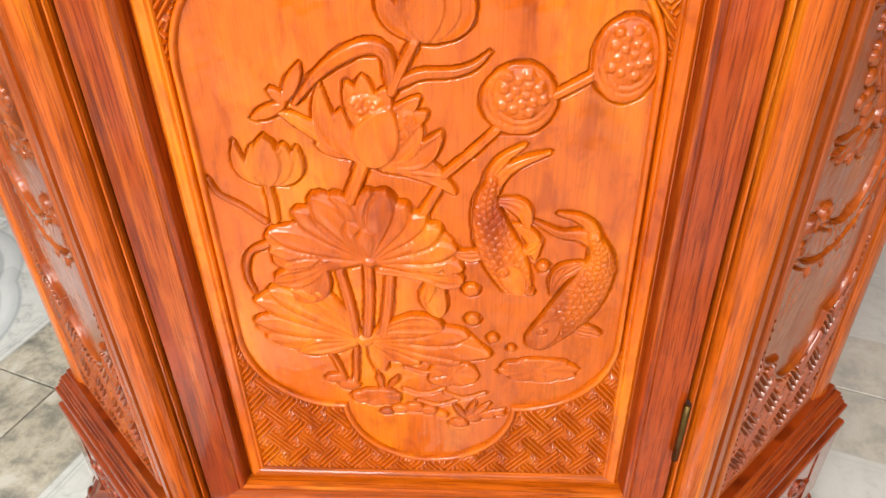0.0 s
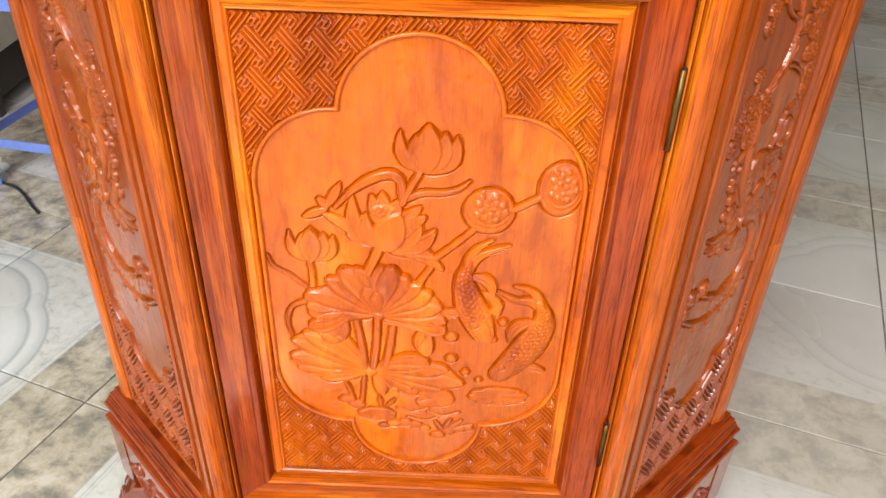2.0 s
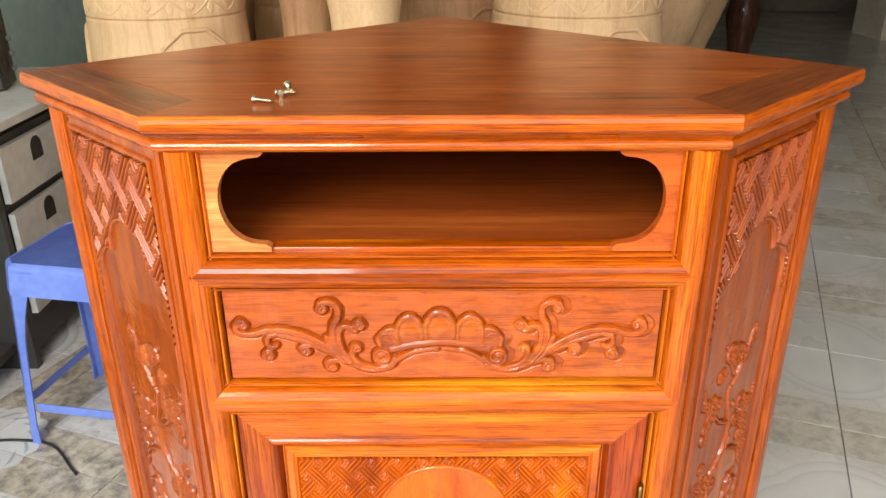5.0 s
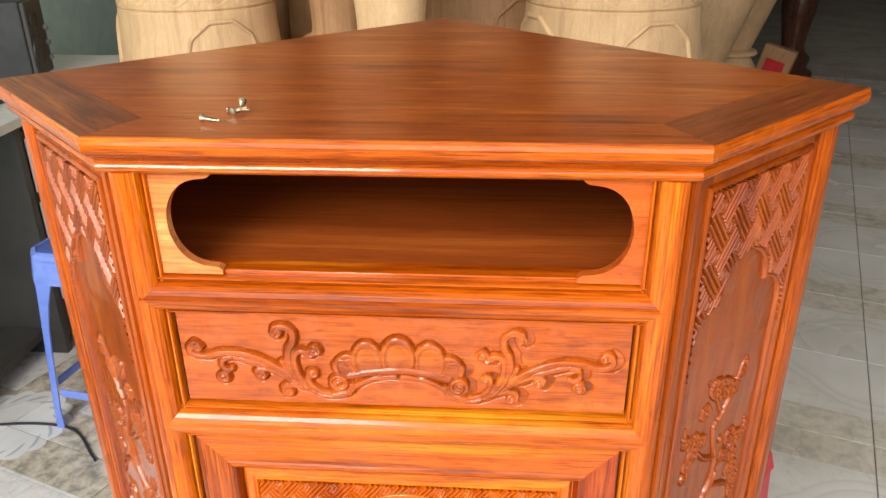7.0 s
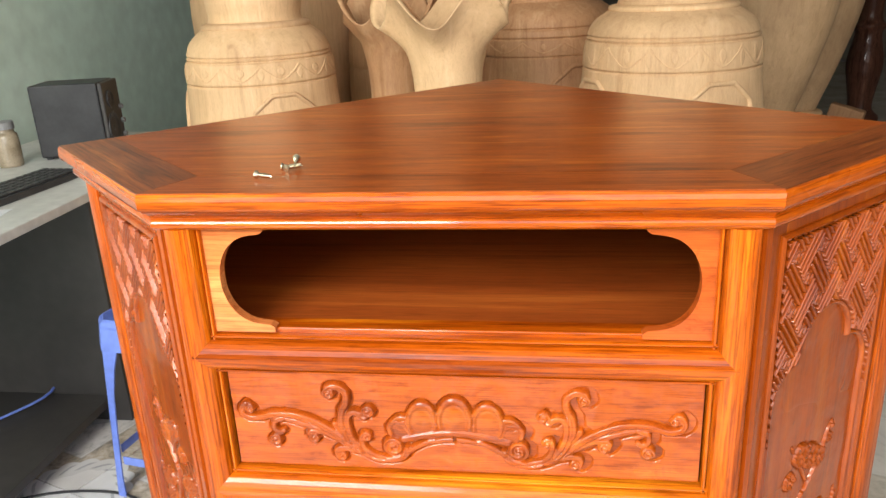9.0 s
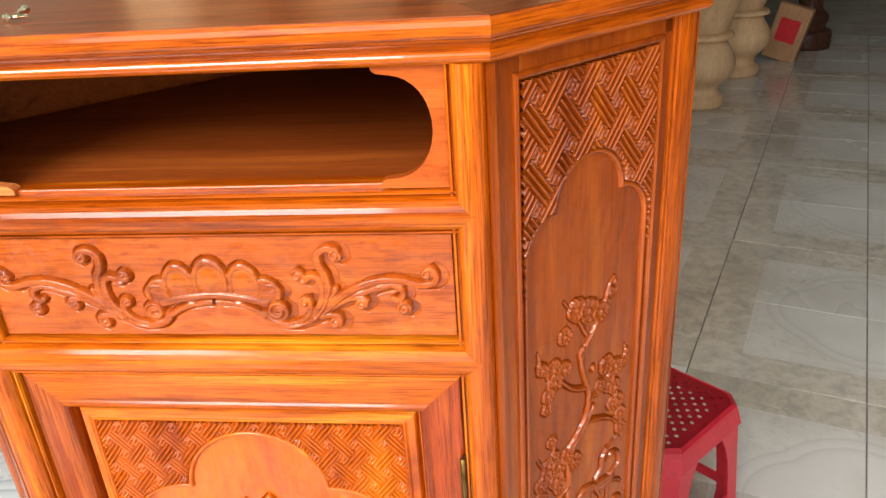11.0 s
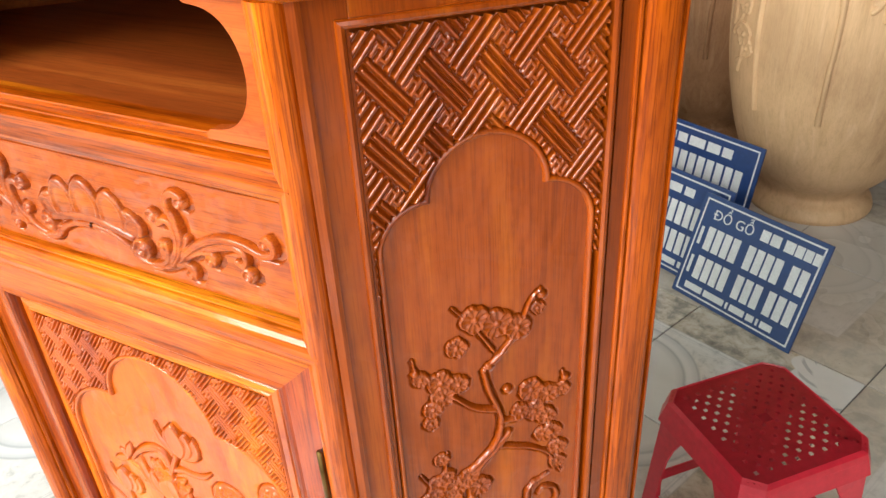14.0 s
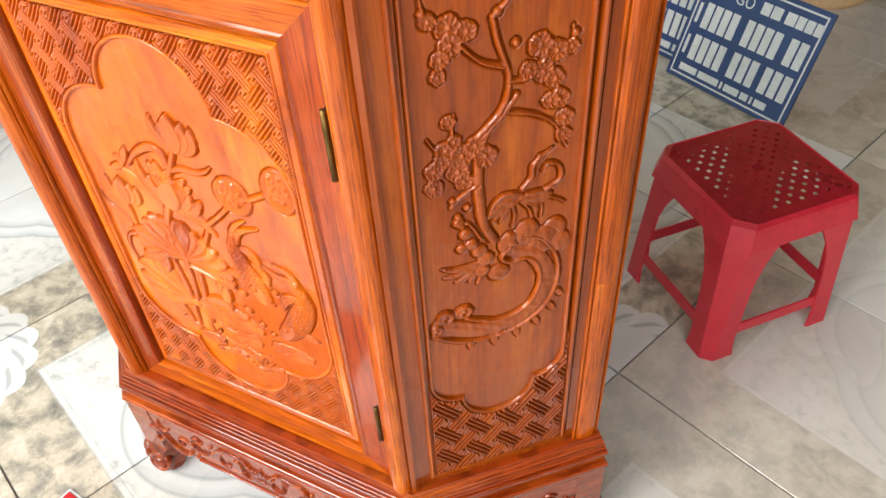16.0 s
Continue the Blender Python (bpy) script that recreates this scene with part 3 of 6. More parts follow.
    def bulb(self, base, tip, width, h, bend=0.0):
        """A swelling lobe of a leaf, widest and highest near its tip, with a fine line cut inside its rim."""
        b, t = np.array(base, float), np.array(tip, float)
        d = t - b
        n = np.hypot(*d)
        u = ((self.X - b[0]) * d[0] + (self.Z - b[1]) * d[1]) / n ** 2
        v = (-(self.X - b[0]) * d[1] + (self.Z - b[1]) * d[0]) / n - bend * n * u * (1 - u) * 4
        q = np.abs(v) / (width * np.sin(np.pi * np.clip(u, 0, 1) ** 2.0) ** 0.5 + 1e-6)
        tipped = np.clip((u - 0.72) / 0.28, 0, 1)
        r = np.clip(np.hypot(np.minimum(q, 1), tipped * 0.75), 0, 1)
        height = h * (0.25 + 0.75 * np.clip(u, 0, 1) ** 0.8) * (0.25 + 0.75 * np.sqrt(1 - r ** 2)) - 0.20 * h * np.exp(-((r - 0.84) / 0.07) ** 2)
        self.over((u > 0) & (u < 1) & (q < 1), height)
        return self

    def ruffle(self, heart, rim, h, folds, veins=3):
        """A lotus leaf with a wavy rim: rim gives (angle, reach) pairs round the heart; its folds swell outwards and roll over at the edge."""
        dx, dz = self.X - heart[0], self.Z - heart[1]
        line = curve_points(rim, 8)
        first, last = line[0][0], line[-1][0]
        a = np.degrees(np.arctan2(dz, dx))
        a = np.where(a < first, a + 360, a)
        reach = np.interp(a, line[:, 0], line[:, 1]) * (0.94 + 0.06 * np.abs(np.sin(np.pi * folds * 1.5 * (a - first) / (last - first))))
        q, s = np.hypot(dx, dz) / reach, (a - first) / (last - first)
        mask = (s > 0) & (s < 1) & (q < 1)
        wave = np.abs(np.sin(np.pi * s * folds + 0.8 * np.sin(q * 3.0)))
        edge = np.clip((1 - q) * 12, 0, 1) ** 0.5 * np.clip(np.minimum(s, 1 - s) * 26, 0, 1) ** 0.5
        height = h * (0.22 + 0.78 * q ** 0.8 * (0.10 + 0.90 * wave))
        height -= 0.8 * h * np.clip((q - 0.82) / 0.18, 0, 1) ** 2 * (1 - wave)
        height -= 1.0 * np.exp(-(np.sin(np.pi * s * folds * veins) / 0.25) ** 2) * np.clip(q * 1.8 - 0.3, 0, 1)
        self.over(mask, height * edge)
        return self

    def scales(self, points, w0, w1, h, pitch=5.2):
        """A fish's body along a line from tail to head, with staggered files of overlapping scales."""
        c = curve_points(points, 10)
        best, at, side = np.full(self.X.shape, 1e9), np.zeros(self.X.shape), np.zeros(self.X.shape)
        n = len(c) - 1
        for i in range(n):
            a, d = c[i], c[i + 1] - c[i]
            t = np.clip(((self.X - a[0]) * d[0] + (self.Z - a[1]) * d[1]) / max(d @ d, 1e-9), 0, 1)
            ex, ez = self.X - a[0] - t * d[0], self.Z - a[1] - t * d[1]
            e = np.hypot(ex, ez)
            near = e < best
            best, at = np.where(near, e, best), np.where(near, (i + t) / n, at)
            side = np.where(near, np.sign(d[0] * ez - d[1] * ex) * e, side)
        length = np.sum(np.hypot(*np.diff(c, axis=0).T))
        w = w0 + (w1 - w0) * np.sin(np.pi * np.clip(at, 0, 1) ** 1.15 * 0.80) ** 1.3
        q = np.clip(best / w, 0, 1)
        file = side / (pitch * 0.82)
        fx = file - np.floor(file) - 0.5
        phase = at * length / pitch + 0.5 * (np.floor(file) % 2) - 1.6 * fx ** 2
        saw = 1 - (phase - np.floor(phase))
        self.over(best < w, h * np.sqrt(1 - q ** 2) * 0.9 + (2.1 * saw - 1.0 * (np.abs(fx) > 0.40)) * np.sqrt(1 - q ** 2))
        return self

    def seeds(self, x, z, r, rz, n, h):
        for k in range(n):
            a, rr = k * 2.4, math.sqrt((k + 0.5) / n) * 0.82
            px, pz = x + r * rr * math.cos(a), z + rz * rr * math.sin(a)
            q = np.hypot(self.X - px, self.Z - pz) / (r * 0.19)
            self.h = np.where(q < 1.25, np.where(q < 0.85, h + 0.9 * np.sqrt(np.clip(1 - q ** 2, 0, 1)), h - 0.6), self.h)
        return self

    def wrinkle(self, amount, size, seed=0):
        """Knife marks and worn unevenness."""
        rng = np.random.default_rng(seed)
        ph = rng.uniform(0, 6.28, 6)
        k = rng.uniform(0.6, 1.5, 6) / size
        wob = sum(np.sin(self.X * k[i] * math.cos(ph[i]) + self.Z * k[i] * math.sin(ph[i]) + ph[-i - 1]) for i in range(6)) / 6
        self.h = np.where(self.h > 0, np.maximum(self.h + amount * wob, 0.2), 0)
        return self

    def build(self, name, mat, parent, y, m=None, label="", mirror=False, centre=0.0, smooth=True):
        """One mesh of the raised cells; its rim sinks just under the panel's face."""
        up = self.h > 0.01
        cell = up[:-1, :-1] | up[1:, :-1] | up[:-1, 1:] | up[1:, 1:]
        used = np.zeros_like(up)
        for i in (0, 1):
            for j in (0, 1):
                used[i:used.shape[0] - 1 + i, j:used.shape[1] - 1 + j] |= cell
        index = np.full(up.shape, -1)
        index[used] = np.arange(used.sum())
        X = self.X / 1000 * (-1 if mirror else 1) + centre
        depth = np.where(up, y - self.h / 1000, y + 0.0024)
        verts = np.stack([X[used], depth[used], self.Z[used] / 1000], 1)
        r, c = np.nonzero(cell)
        quad = [index[r, c], index[r, c + 1], index[r + 1, c + 1], index[r + 1, c]]
        faces = np.stack(quad[::-1] if mirror else quad, 1)
        return mesh_object(name, verts.tolist(), faces.tolist(), mat, parent, label, smooth, m)


class Field:
    """The cut-back ground between the motifs: a fine V groove follows every outline, the rest is slightly uneven from the scraper."""

    def __init__(self, x0, x1, z0, z1, step):
        self.c = Carving(x0, x1, z0, z1, step)
        self.mask = np.zeros(self.c.X.shape, bool)
        self.step = step

    def add(self, carving, dx=0.0):
        i = np.round((self.c.x - dx - carving.x[0]) / (carving.x[1] - carving.x[0])).astype(int)
        j = np.round((self.c.z - carving.z[0]) / (carving.z[1] - carving.z[0])).astype(int)
        ok = ((j >= 0) & (j < len(carving.z)))[:, None] & ((i >= 0) & (i < len(carving.x)))[None, :]
        got = (carving.h > 0.01)[np.clip(j, 0, len(carving.z) - 1)][:, np.clip(i, 0, len(carving.x) - 1)]
        self.mask |= ok & got

    def build(self, inside, mat, parent, y, m=None, mirror=False, centre=0.0, groove=3.2, seed=3):
        def grown(a):
            b = a.copy()
            b[1:] |= a[:-1]
            b[:-1] |= a[1:]
            b[:, 1:] |= a[:, :-1]
            b[:, :-1] |= a[:, 1:]
            return b
        near = grown(self.mask)
        far = grown(near)
        cut = np.where(near, groove, np.where(far, groove * 0.55, 0.0))
        X, Z = self.c.X, self.c.Z
        rng = np.random.default_rng(seed)
        wave = 0
        for size, amount in ((26.0, 0.22), (9.0, 0.07), (4.0, 0.035)):
            for _ in range(4):
                a, p = rng.uniform(0, 6.28, 2)
                wave = wave + amount * 0.5 * np.sin((X * math.cos(a) * 1.6 + Z * math.sin(a)) / size * 3.0 + p)
        keep = inside(X, Z)
        use = keep
        cell = use[:-1, :-1] & use[1:, :-1] & use[:-1, 1:] & use[1:, 1:]
        index = np.arange(X.size).reshape(X.shape)
        r, k = np.nonzero(cell)
        quad = [index[r, k], index[r, k + 1], index[r + 1, k + 1], index[r + 1, k]]
        faces = np.stack(quad[::-1] if mirror else quad, 1)
        seen, inverse = np.unique(faces, return_inverse=True)
        depth = y + (cut - wave + 0.1) / 1000
        verts = np.stack([(X / 1000 * (-1 if mirror else 1) + centre).ravel()[seen], depth.ravel()[seen], (Z / 1000).ravel()[seen]], 1)
        return mesh_object("carved_ground", verts.tolist(), inverse.reshape(faces.shape).tolist(), mat, parent, "", True, m)


def cartouche(X, Z, half, z0, z1, corner, lobe, lobe_z):
    """How far a place lies outside (+) or inside (-) a lobed panel."""
    mid, hz = (z0 + z1) / 2, (z1 - z0) / 2
    qx, qz = np.abs(X) - (half - corner), np.abs(Z - mid) - (hz - corner)
    box = np.hypot(np.maximum(qx, 0), np.maximum(qz, 0)) + np.minimum(np.maximum(qx, qz), 0) - corner
    return np.minimum(box, np.hypot(X, np.abs(Z - mid) - (lobe_z - mid)) - lobe)


KEY = np.array([[1, 1, 1, 1, 0], [0, 0, 0, 1, 0], [1, 1, 1, 1, 1], [0, 1, 0, 0, 0], [0, 1, 1, 1, 1]])


def fret(X, Z, size, slip, ridges=3, tall=1.23, at=(-6.6, 1005)):
    """Interlaced bars on the slant, each of several ridges, with small meander keys in the squares between them."""
    X, Z = X - at[0], (Z - at[1]) / tall
    u, v = (X + Z) / math.sqrt(2) + size / 2, (X - Z) / math.sqrt(2) + size / 2
    out = np.zeros_like(X)
    i, j = np.floor(u / size), np.floor(v / size)
    gap = np.ones(X.shape, bool)
    for di in (-1, 0, 1):
        for dj in (-1, 0, 1):
            ci, cj = i + di, j + dj
            lu, lv = u - (ci + 0.5) * size, v - (cj + 0.5) * size
            flip = (ci + cj) % 2 == 1
            a, b = np.where(flip, lv, lu), np.where(flip, lu, lv)
            inside = (np.abs(a) < size / 2 + slip) & (np.abs(b) < size / 2 - slip)
            width = size - 2 * slip
            ridge = 0.5 - 0.5 * np.cos(2 * np.pi * (b / width + 0.5) * ridges)
            end = np.clip((size / 2 + slip - np.abs(a)) / 0.9, 0, 1)
            out = np.where(inside, np.clip(ridge * 1.2, 0, 1) * end, out)
            gap &= ~inside
    # place within the square hole round each lattice corner
    ku, kv = (u / size + 0.5) % 1 - 0.5, (v / size + 0.5) % 1 - 0.5
    ci = np.clip(np.floor((ku * size / slip + 1) * 2.5), 0, 4).astype(int)
    cj = np.clip(np.floor((kv * size / slip + 1) * 2.5), 0, 4).astype(int)
    return np.where(gap, np.where(KEY[cj, ci] > 0, 0.9, 0.05), out)


def carved_ground(name_bead, half_x, z0, z1, shape, mat, parent, y, m, centre, size, step, relief):
    """The fretwork in the corners of a panel, top and bottom, and the rounded bead that bounds the plain field."""
    for low in (True, False):
        mid = (z0 + z1) / 2
        zs = (z0, shape[1] + 62) if low else (shape[2] - 62, z1)
        c = Carving(-half_x, half_x, zs[0], zs[1], step)
        s = cartouche(c.X, c.Z, *shape)
        c.h = np.where(s > 2.4, 0.3 + relief * fret(c.X, c.Z, size, size * 0.21), 0)
        c.build("fretwork", mat, parent, y, m, "interlaced key fret in low relief", centre=centre)
    c = Carving(-half_x, half_x, z0, z1, step)
    s = cartouche(c.X, c.Z, *shape)
    c.h = np.where(np.abs(s) < 2.4, min(relief * 1.35, 3.8) * np.sqrt(np.clip(1 - (s / 2.4) ** 2, 0, 1)), 0)
    c.build(name_bead, mat, parent, y, m, centre=centre)


DOOR_SHAPE = (132, 333, 667, 67, 63, 664)
carved_ground("cartouche_bead", 135, 262, 738, DOOR_SHAPE, wood_panel, door, 0.0078, None, 0.0, 17.5, 0.6, 4.0)


door_field = Field(-134, 134, 264, 736, 0.9)


def on_door(name, bounds, ops, label="", seed=0, wear=0.3, step=0.85):
    c = Carving(*bounds, step)
    ops(c)
    c.h *= 0.95
    if wear:
        c.wrinkle(wear, 5.0, seed)
    door_field.add(c)
    return c.build(name, wood_panel, door, 0.0078, None, label)


# lotus pond on the door
def bud(c, base, h, k):
    """An opening lotus bud on a stalk; k scales it."""
    x, z = base
    c.petal((x, z), (x - 19 * k, z + 33 * k), 5 * k, h * 0.8, 0.4, bend=0.2)
    c.petal((x, z), (x + 21 * k, z + 30 * k), 6 * k, h * 0.8, 0.4, bend=-0.2)
    c.petal((x + 2 * k, z), (x + 13 * k, z + 32 * k), 7 * k, h, 0.35, bend=-0.08)
    c.petal((x, z), (x - 8 * k, z + 30 * k), 6 * k, h, 0.35, bend=0.1)
    c.petal((x, z), (x + 1 * k, z + 38 * k), 10 * k, h * 1.25, 0.15)


on_door("lotus_bud", (-30, 40, 575, 665), lambda c: (c.stroke([(-14, 586), (-7, 601), (2, 618)], 3.2, 2.6, 3.0, 0.8), bud(c, (6, 614), 4.2, 1.12)), "carved opening lotus bud")
on_door("lotus_bud", (-122, -55, 488, 572), lambda c: (c.stroke([(-92, 499), (-92, 513), (-93, 525)], 2.8, 2.4, 2.6, 0.7), bud(c, (-91, 524), 3.8, 0.92)), "carved lotus bud", 1)
on_door("bent_leaf", (-105, 48, 560, 622), lambda c: (c.stroke([(-69, 579), (-54, 596), (-37, 608), (-23, 612), (-15, 606), (-13, 588)], 1.5, 3.0, 2.6, 0.8, 2.2),
                                                     c.stroke([(-11, 590), (3, 596), (20, 597), (32, 601), (40, 608)], 3.0, 0.8, 2.0, 0.6, 0.8),
                                                     c.petal([(-74, 578), (-96, 569)][0], [(-74, 578), (-96, 569)][1], 3.6, 2.0, 0.3), c.petal([(-75, 579), (-63, 603)][0], [(-75, 579), (-63, 603)][1], 4.0, 2.4, 0.3),
                                                     c.petal([(-74, 578), (-83, 588)][0], [(-74, 578), (-83, 588)][1], 3.0, 2.0, 0.3)), "carved folded reed leaf", 2)


def lotus_flower(c):
    c.stroke([(-33, 541), (-38, 528), (-44, 514)], 4.0, 4.0, 2.6, 0.9)
    c.petal((-42, 543), (-80, 574), 4.5, 2.2, 0.4, 0.2, -0.06)
    c.petal((-40, 545), (-60, 553), 4.0, 2.0, 0.4, 0.2)
    c.petal((-24, 536), (22, 519), 6.0, 2.4, 0.5, 0.3, 0.16)
    c.petal((-24, 538), (15, 533), 7.0, 3.0, 0.55, 0.3, 0.12)
    for tip, w in (((-39, 592), 7), ((-30, 596), 7), ((-17, 588), 8), ((6, 573), 7), ((2, 583), 6)):
        c.petal((-27, 556), tip, w, 2.8, 0.5, 0.2)
    c.knob(-29, 578, 12, 3.0, 7.5)
    c.seeds(-29, 578, 10, 6, 11, 2.6)
    c.knob(-6, 565, 7, 3.0, 11)
    c.seeds(-6, 565, 5.5, 9, 8, 2.6)
    c.petal((-36, 541), (-54, 591), 6.5, 4.0, 0.6, 0.2, 0.14)
    c.petal((-34, 541), (-44, 575), 7.5, 3.6, 0.5, 0.2, 0.14)
    c.petal((-22, 540), (14, 561), 7.5, 4.2, 0.6, 0.2, -0.16)
    c.petal((-24, 540), (2, 567), 6.5, 3.4, 0.5, 0.2, -0.14)
    c.petal((-29, 538), (-15, 577), 14.5, 5.2, 0.05, 0.0, 0.05, 0.8)


on_door("lotus_flower", (-85, 28, 508, 604), lotus_flower, "carved open lotus flower", 3)


def seed_pod(c, x, z, rx, rz, stem):
    c.stroke(stem, 2.6, 2.6, 2.4, 0.9)
    c.knob(x - 1, z - 3, rx * 1.12, 3.4, rz * 1.12)
    c.knob(x, z, rx, 4.2, rz)
    c.knob(x, z + 1, rx * 0.84, 3.5, rz * 0.86)
    c.seeds(x, z + 1, rx * 0.84, rz * 0.86, 15, 3.4)


on_door("seed_pod", (-20, 92, 490, 610), lambda c: (seed_pod(c, 58, 584, 19, 19, [(48, 566), (33, 550), (14, 532)]), c.stroke([(11, 523), (4, 510), (-3, 497)], 2.6, 3.0, 2.2, 0.9)), "carved lotus seed pod", 4)
on_door("seed_pod", (72, 134, 572, 636), lambda c: seed_pod(c, 114, 607, 16, 22, [(97, 596), (87, 590), (77, 584)]), "carved lotus seed pod", 5)


def lobe(c, base, tip, width, h, bend=0.0, cup=0.78):
    """One rounded, cupped lobe of a lotus leaf, narrow at the heart and broad at the rim."""
    c.petal(base, tip, width, h, cup, 0.4, bend, 1.75, 0.5)


def big_leaf(c):
    for a, b in ([(-56, 464), (-49, 404)], [(-36, 463), (-41, 404)], [(-22, 457), (-30, 404)]):
        c.stroke([a, ((a[0] + b[0]) / 2 + 1, (a[1] + b[1]) / 2), b], 3.0, 3.4, 2.6, 1.0)
    c.ruffle((-35, 466), [(-22, 38), (-8, 60), (10, 57), (31, 57), (48, 47), (60, 43), (77, 57), (90, 48), (98, 36), (106, 46), (117, 61), (132, 54), (141, 49), (157, 68), (169, 66), (186, 58), (196, 34)], 3.0, 9)
    for x, z, w, h in ((-99, 476, 9, 4.2), (-98, 491, 9, 4.6), (-91, 463, 7, 4.2), (26, 463, 9, 4.4), (22, 479, 9, 4.6), (-79, 508, 9, 4.6), (12, 495, 10, 5.0), (3, 505, 8, 4.4),
                       (-54, 520, 9, 4.8), (-67, 519, 10, 5.2), (-31, 523, 9, 4.8), (-9, 513, 9, 4.8), (-21, 523, 10, 5.4), (-46, 500, 7, 4.4), (-36, 494, 7, 4.6)):
        c.bulb((-35, 467), (x, z), w, h)
    # rim folded over and hanging down at both sides
    lobe(c, (-66, 470), (-84, 435), 12, 4.6, 0.1, 0.5)
    lobe(c, (-60, 468), (-98, 452), 8, 4.2, 0.1, 0.5)
    lobe(c, (13, 464), (9, 423), 9, 4.4, -0.12, 0.5)
    lobe(c, (-8, 462), (26, 454), 7, 4.6, -0.1, 0.4)
    c.stroke([(-30, 461), (-8, 457), (6, 450), (2, 436)], 2.2, 1.4, 4.4)
    c.knob(-35, 467, 5, 3.6, 4)


def low_leaves(c):
    c.ruffle((18, 366), [(-160, 20), (-90, 11), (-20, 18), (20, 18), (70, 13), (130, 16), (195, 18)], 1.8, 4)
    c.ruffle((-43, 397), [(104, 26), (112, 36), (122, 52), (142, 74), (152, 80), (159, 68), (168, 76), (180, 68), (193, 48), (201, 36), (214, 14)], 2.4, 6)
    for x, z, w, h in ((-112, 400, 7, 3.6), (-91, 387, 7, 3.4), (-118, 416, 9, 4.2), (-73, 443, 7, 3.8), (-115, 435, 8, 4.4), (-90, 446, 9, 4.4), (-104, 445, 9, 4.8)):
        c.bulb((-43, 398), (x, z), w, h)
    c.ruffle((-42, 398), [(-82, 32), (-64, 24), (-31, 36), (-18, 64), (-8, 88), (4, 74), (12, 62), (19, 54), (40, 30), (58, 14)], 2.4, 6)
    for x, z, w, h in ((-31, 369, 6, 3.2), (-5, 377, 7, 3.4), (24, 378, 8, 3.8), (45, 387, 10, 4.6), (30, 405, 9, 4.6), (10, 416, 9, 4.8)):
        c.bulb((-42, 399), (x, z), w, h)
    lobe(c, (-36, 404), (12, 414), 9, 5.0, 0.1, 0.5)
    lobe(c, (-46, 398), (-88, 390), 7, 4.4, 0.0, 0.5)
    c.knob(-43, 398, 6, 4.0, 5)


on_door("lotus_leaf", (-112, 36, 402, 536), big_leaf, "carved frilled lotus leaf on three stalks", 6, 0.4)
on_door("lotus_leaf", (-126, 54, 350, 450), low_leaves, "carved lotus leaves lying on the water", 7, 0.4)
on_door("water_plant", (-82, -22, 322, 396), lambda c: (c.stroke([(-70, 390), (-64, 372), (-60, 356)], 1.6, 1.4, 1.8, 0.4), c.stroke([(-50, 390), (-52, 366), (-54, 350)], 1.8, 1.6, 1.8, 0.4), c.knob(-68, 360, 7, 1.8, 4.5), c.knob(-58, 353, 8, 1.8, 5),
                                                       c.frill((-38, 341), (20, 9), (-20, 340), 1.9, 7, 9), c.petal((-34, 350), (-36, 366), 2, 1.3), c.petal((-30, 350), (-20, 364), 2, 1.3)), "carved water plants and floating leaves", 9)
on_door("water_lily", (48, 112, 356, 390), lambda c: c.frill((79, 372), (29, 12), (-10, 350), 2.2, 8, 10), "carved floating lily pad", 10)
for x, z, r in ((-32, 325, 5), (-22, 328, 6), (-11, 330, 7), (0, 327, 6), (9, 323, 5), (22, 314, 7), (33, 320, 6), (43, 323, 6), (52, 326, 5)):
    on_door("pebble", (x - 9, x + 9, z - 7, z + 7), lambda c: c.knob(x, z, r, 1.6, r * 0.7), "", 11, 0)
on_door("grass_tuft", (12, 64, 312, 342), lambda c: [c.petal((28, 318), tip, 2.2, 1.2) for tip in ((18, 336), (34, 338), (46, 337), (58, 331))], "", 11, 0)
for x, z in ((-2, 372), (16, 362), (-4, 350), (26, 346), (6, 338)):
    on_door("ripple", (x - 18, x + 20, z - 8, z + 5), lambda c: c.stroke([(x - 14, z), (x, z - 5), (x + 16, z + 1)], 1.1, 0.8, 0.9), "", 12, 0)
on_door("reed_leaf", (-132, -88, 434, 530), lambda c: (c.stroke([(-129, 529), (-124, 517), (-112, 509), (-98, 497)], 1.0, 1.8, 1.4, 0.4), c.stroke([(-114, 439), (-117, 456), (-112, 473), (-100, 480)], 0.9, 2.4, 1.6, 0.5)), "", 13, 0.1)


def carp_up(c):
    c.stroke([(43, 522), (44, 534), (51, 545), (62, 553)], 5.0, 0.8, 2.8, 0.8, 0.8)
    c.stroke([(44, 524), (52, 536), (63, 543), (76, 548)], 4.0, 0.8, 2.6, 0.8, 0.8)
    c.petal((42, 514), (66, 492), 5.5, 2.6, 0.3, 0.6, 0.3)
    c.petal((56, 498), (71, 470), 4.5, 2.4, 0.3, 0.6, 0.2)
    c.petal((44, 478), (18, 476), 4.5, 2.2, 0.3, 0.5, 0.15)
    c.petal((64, 474), (75, 486), 4, 2.2, 0.3, 0.4)
    c.scales([(43, 530), (40, 512), (45, 488), (54, 466), (62, 446)], 4.0, 14.0, 4.6)
    c.petal((52, 470), (64, 442), 8.5, 5.0, 0.1, 0.0)
    c.knob(51, 462, 5.0, 4.8)
    c.knob(51, 462, 2.2, 5.8)


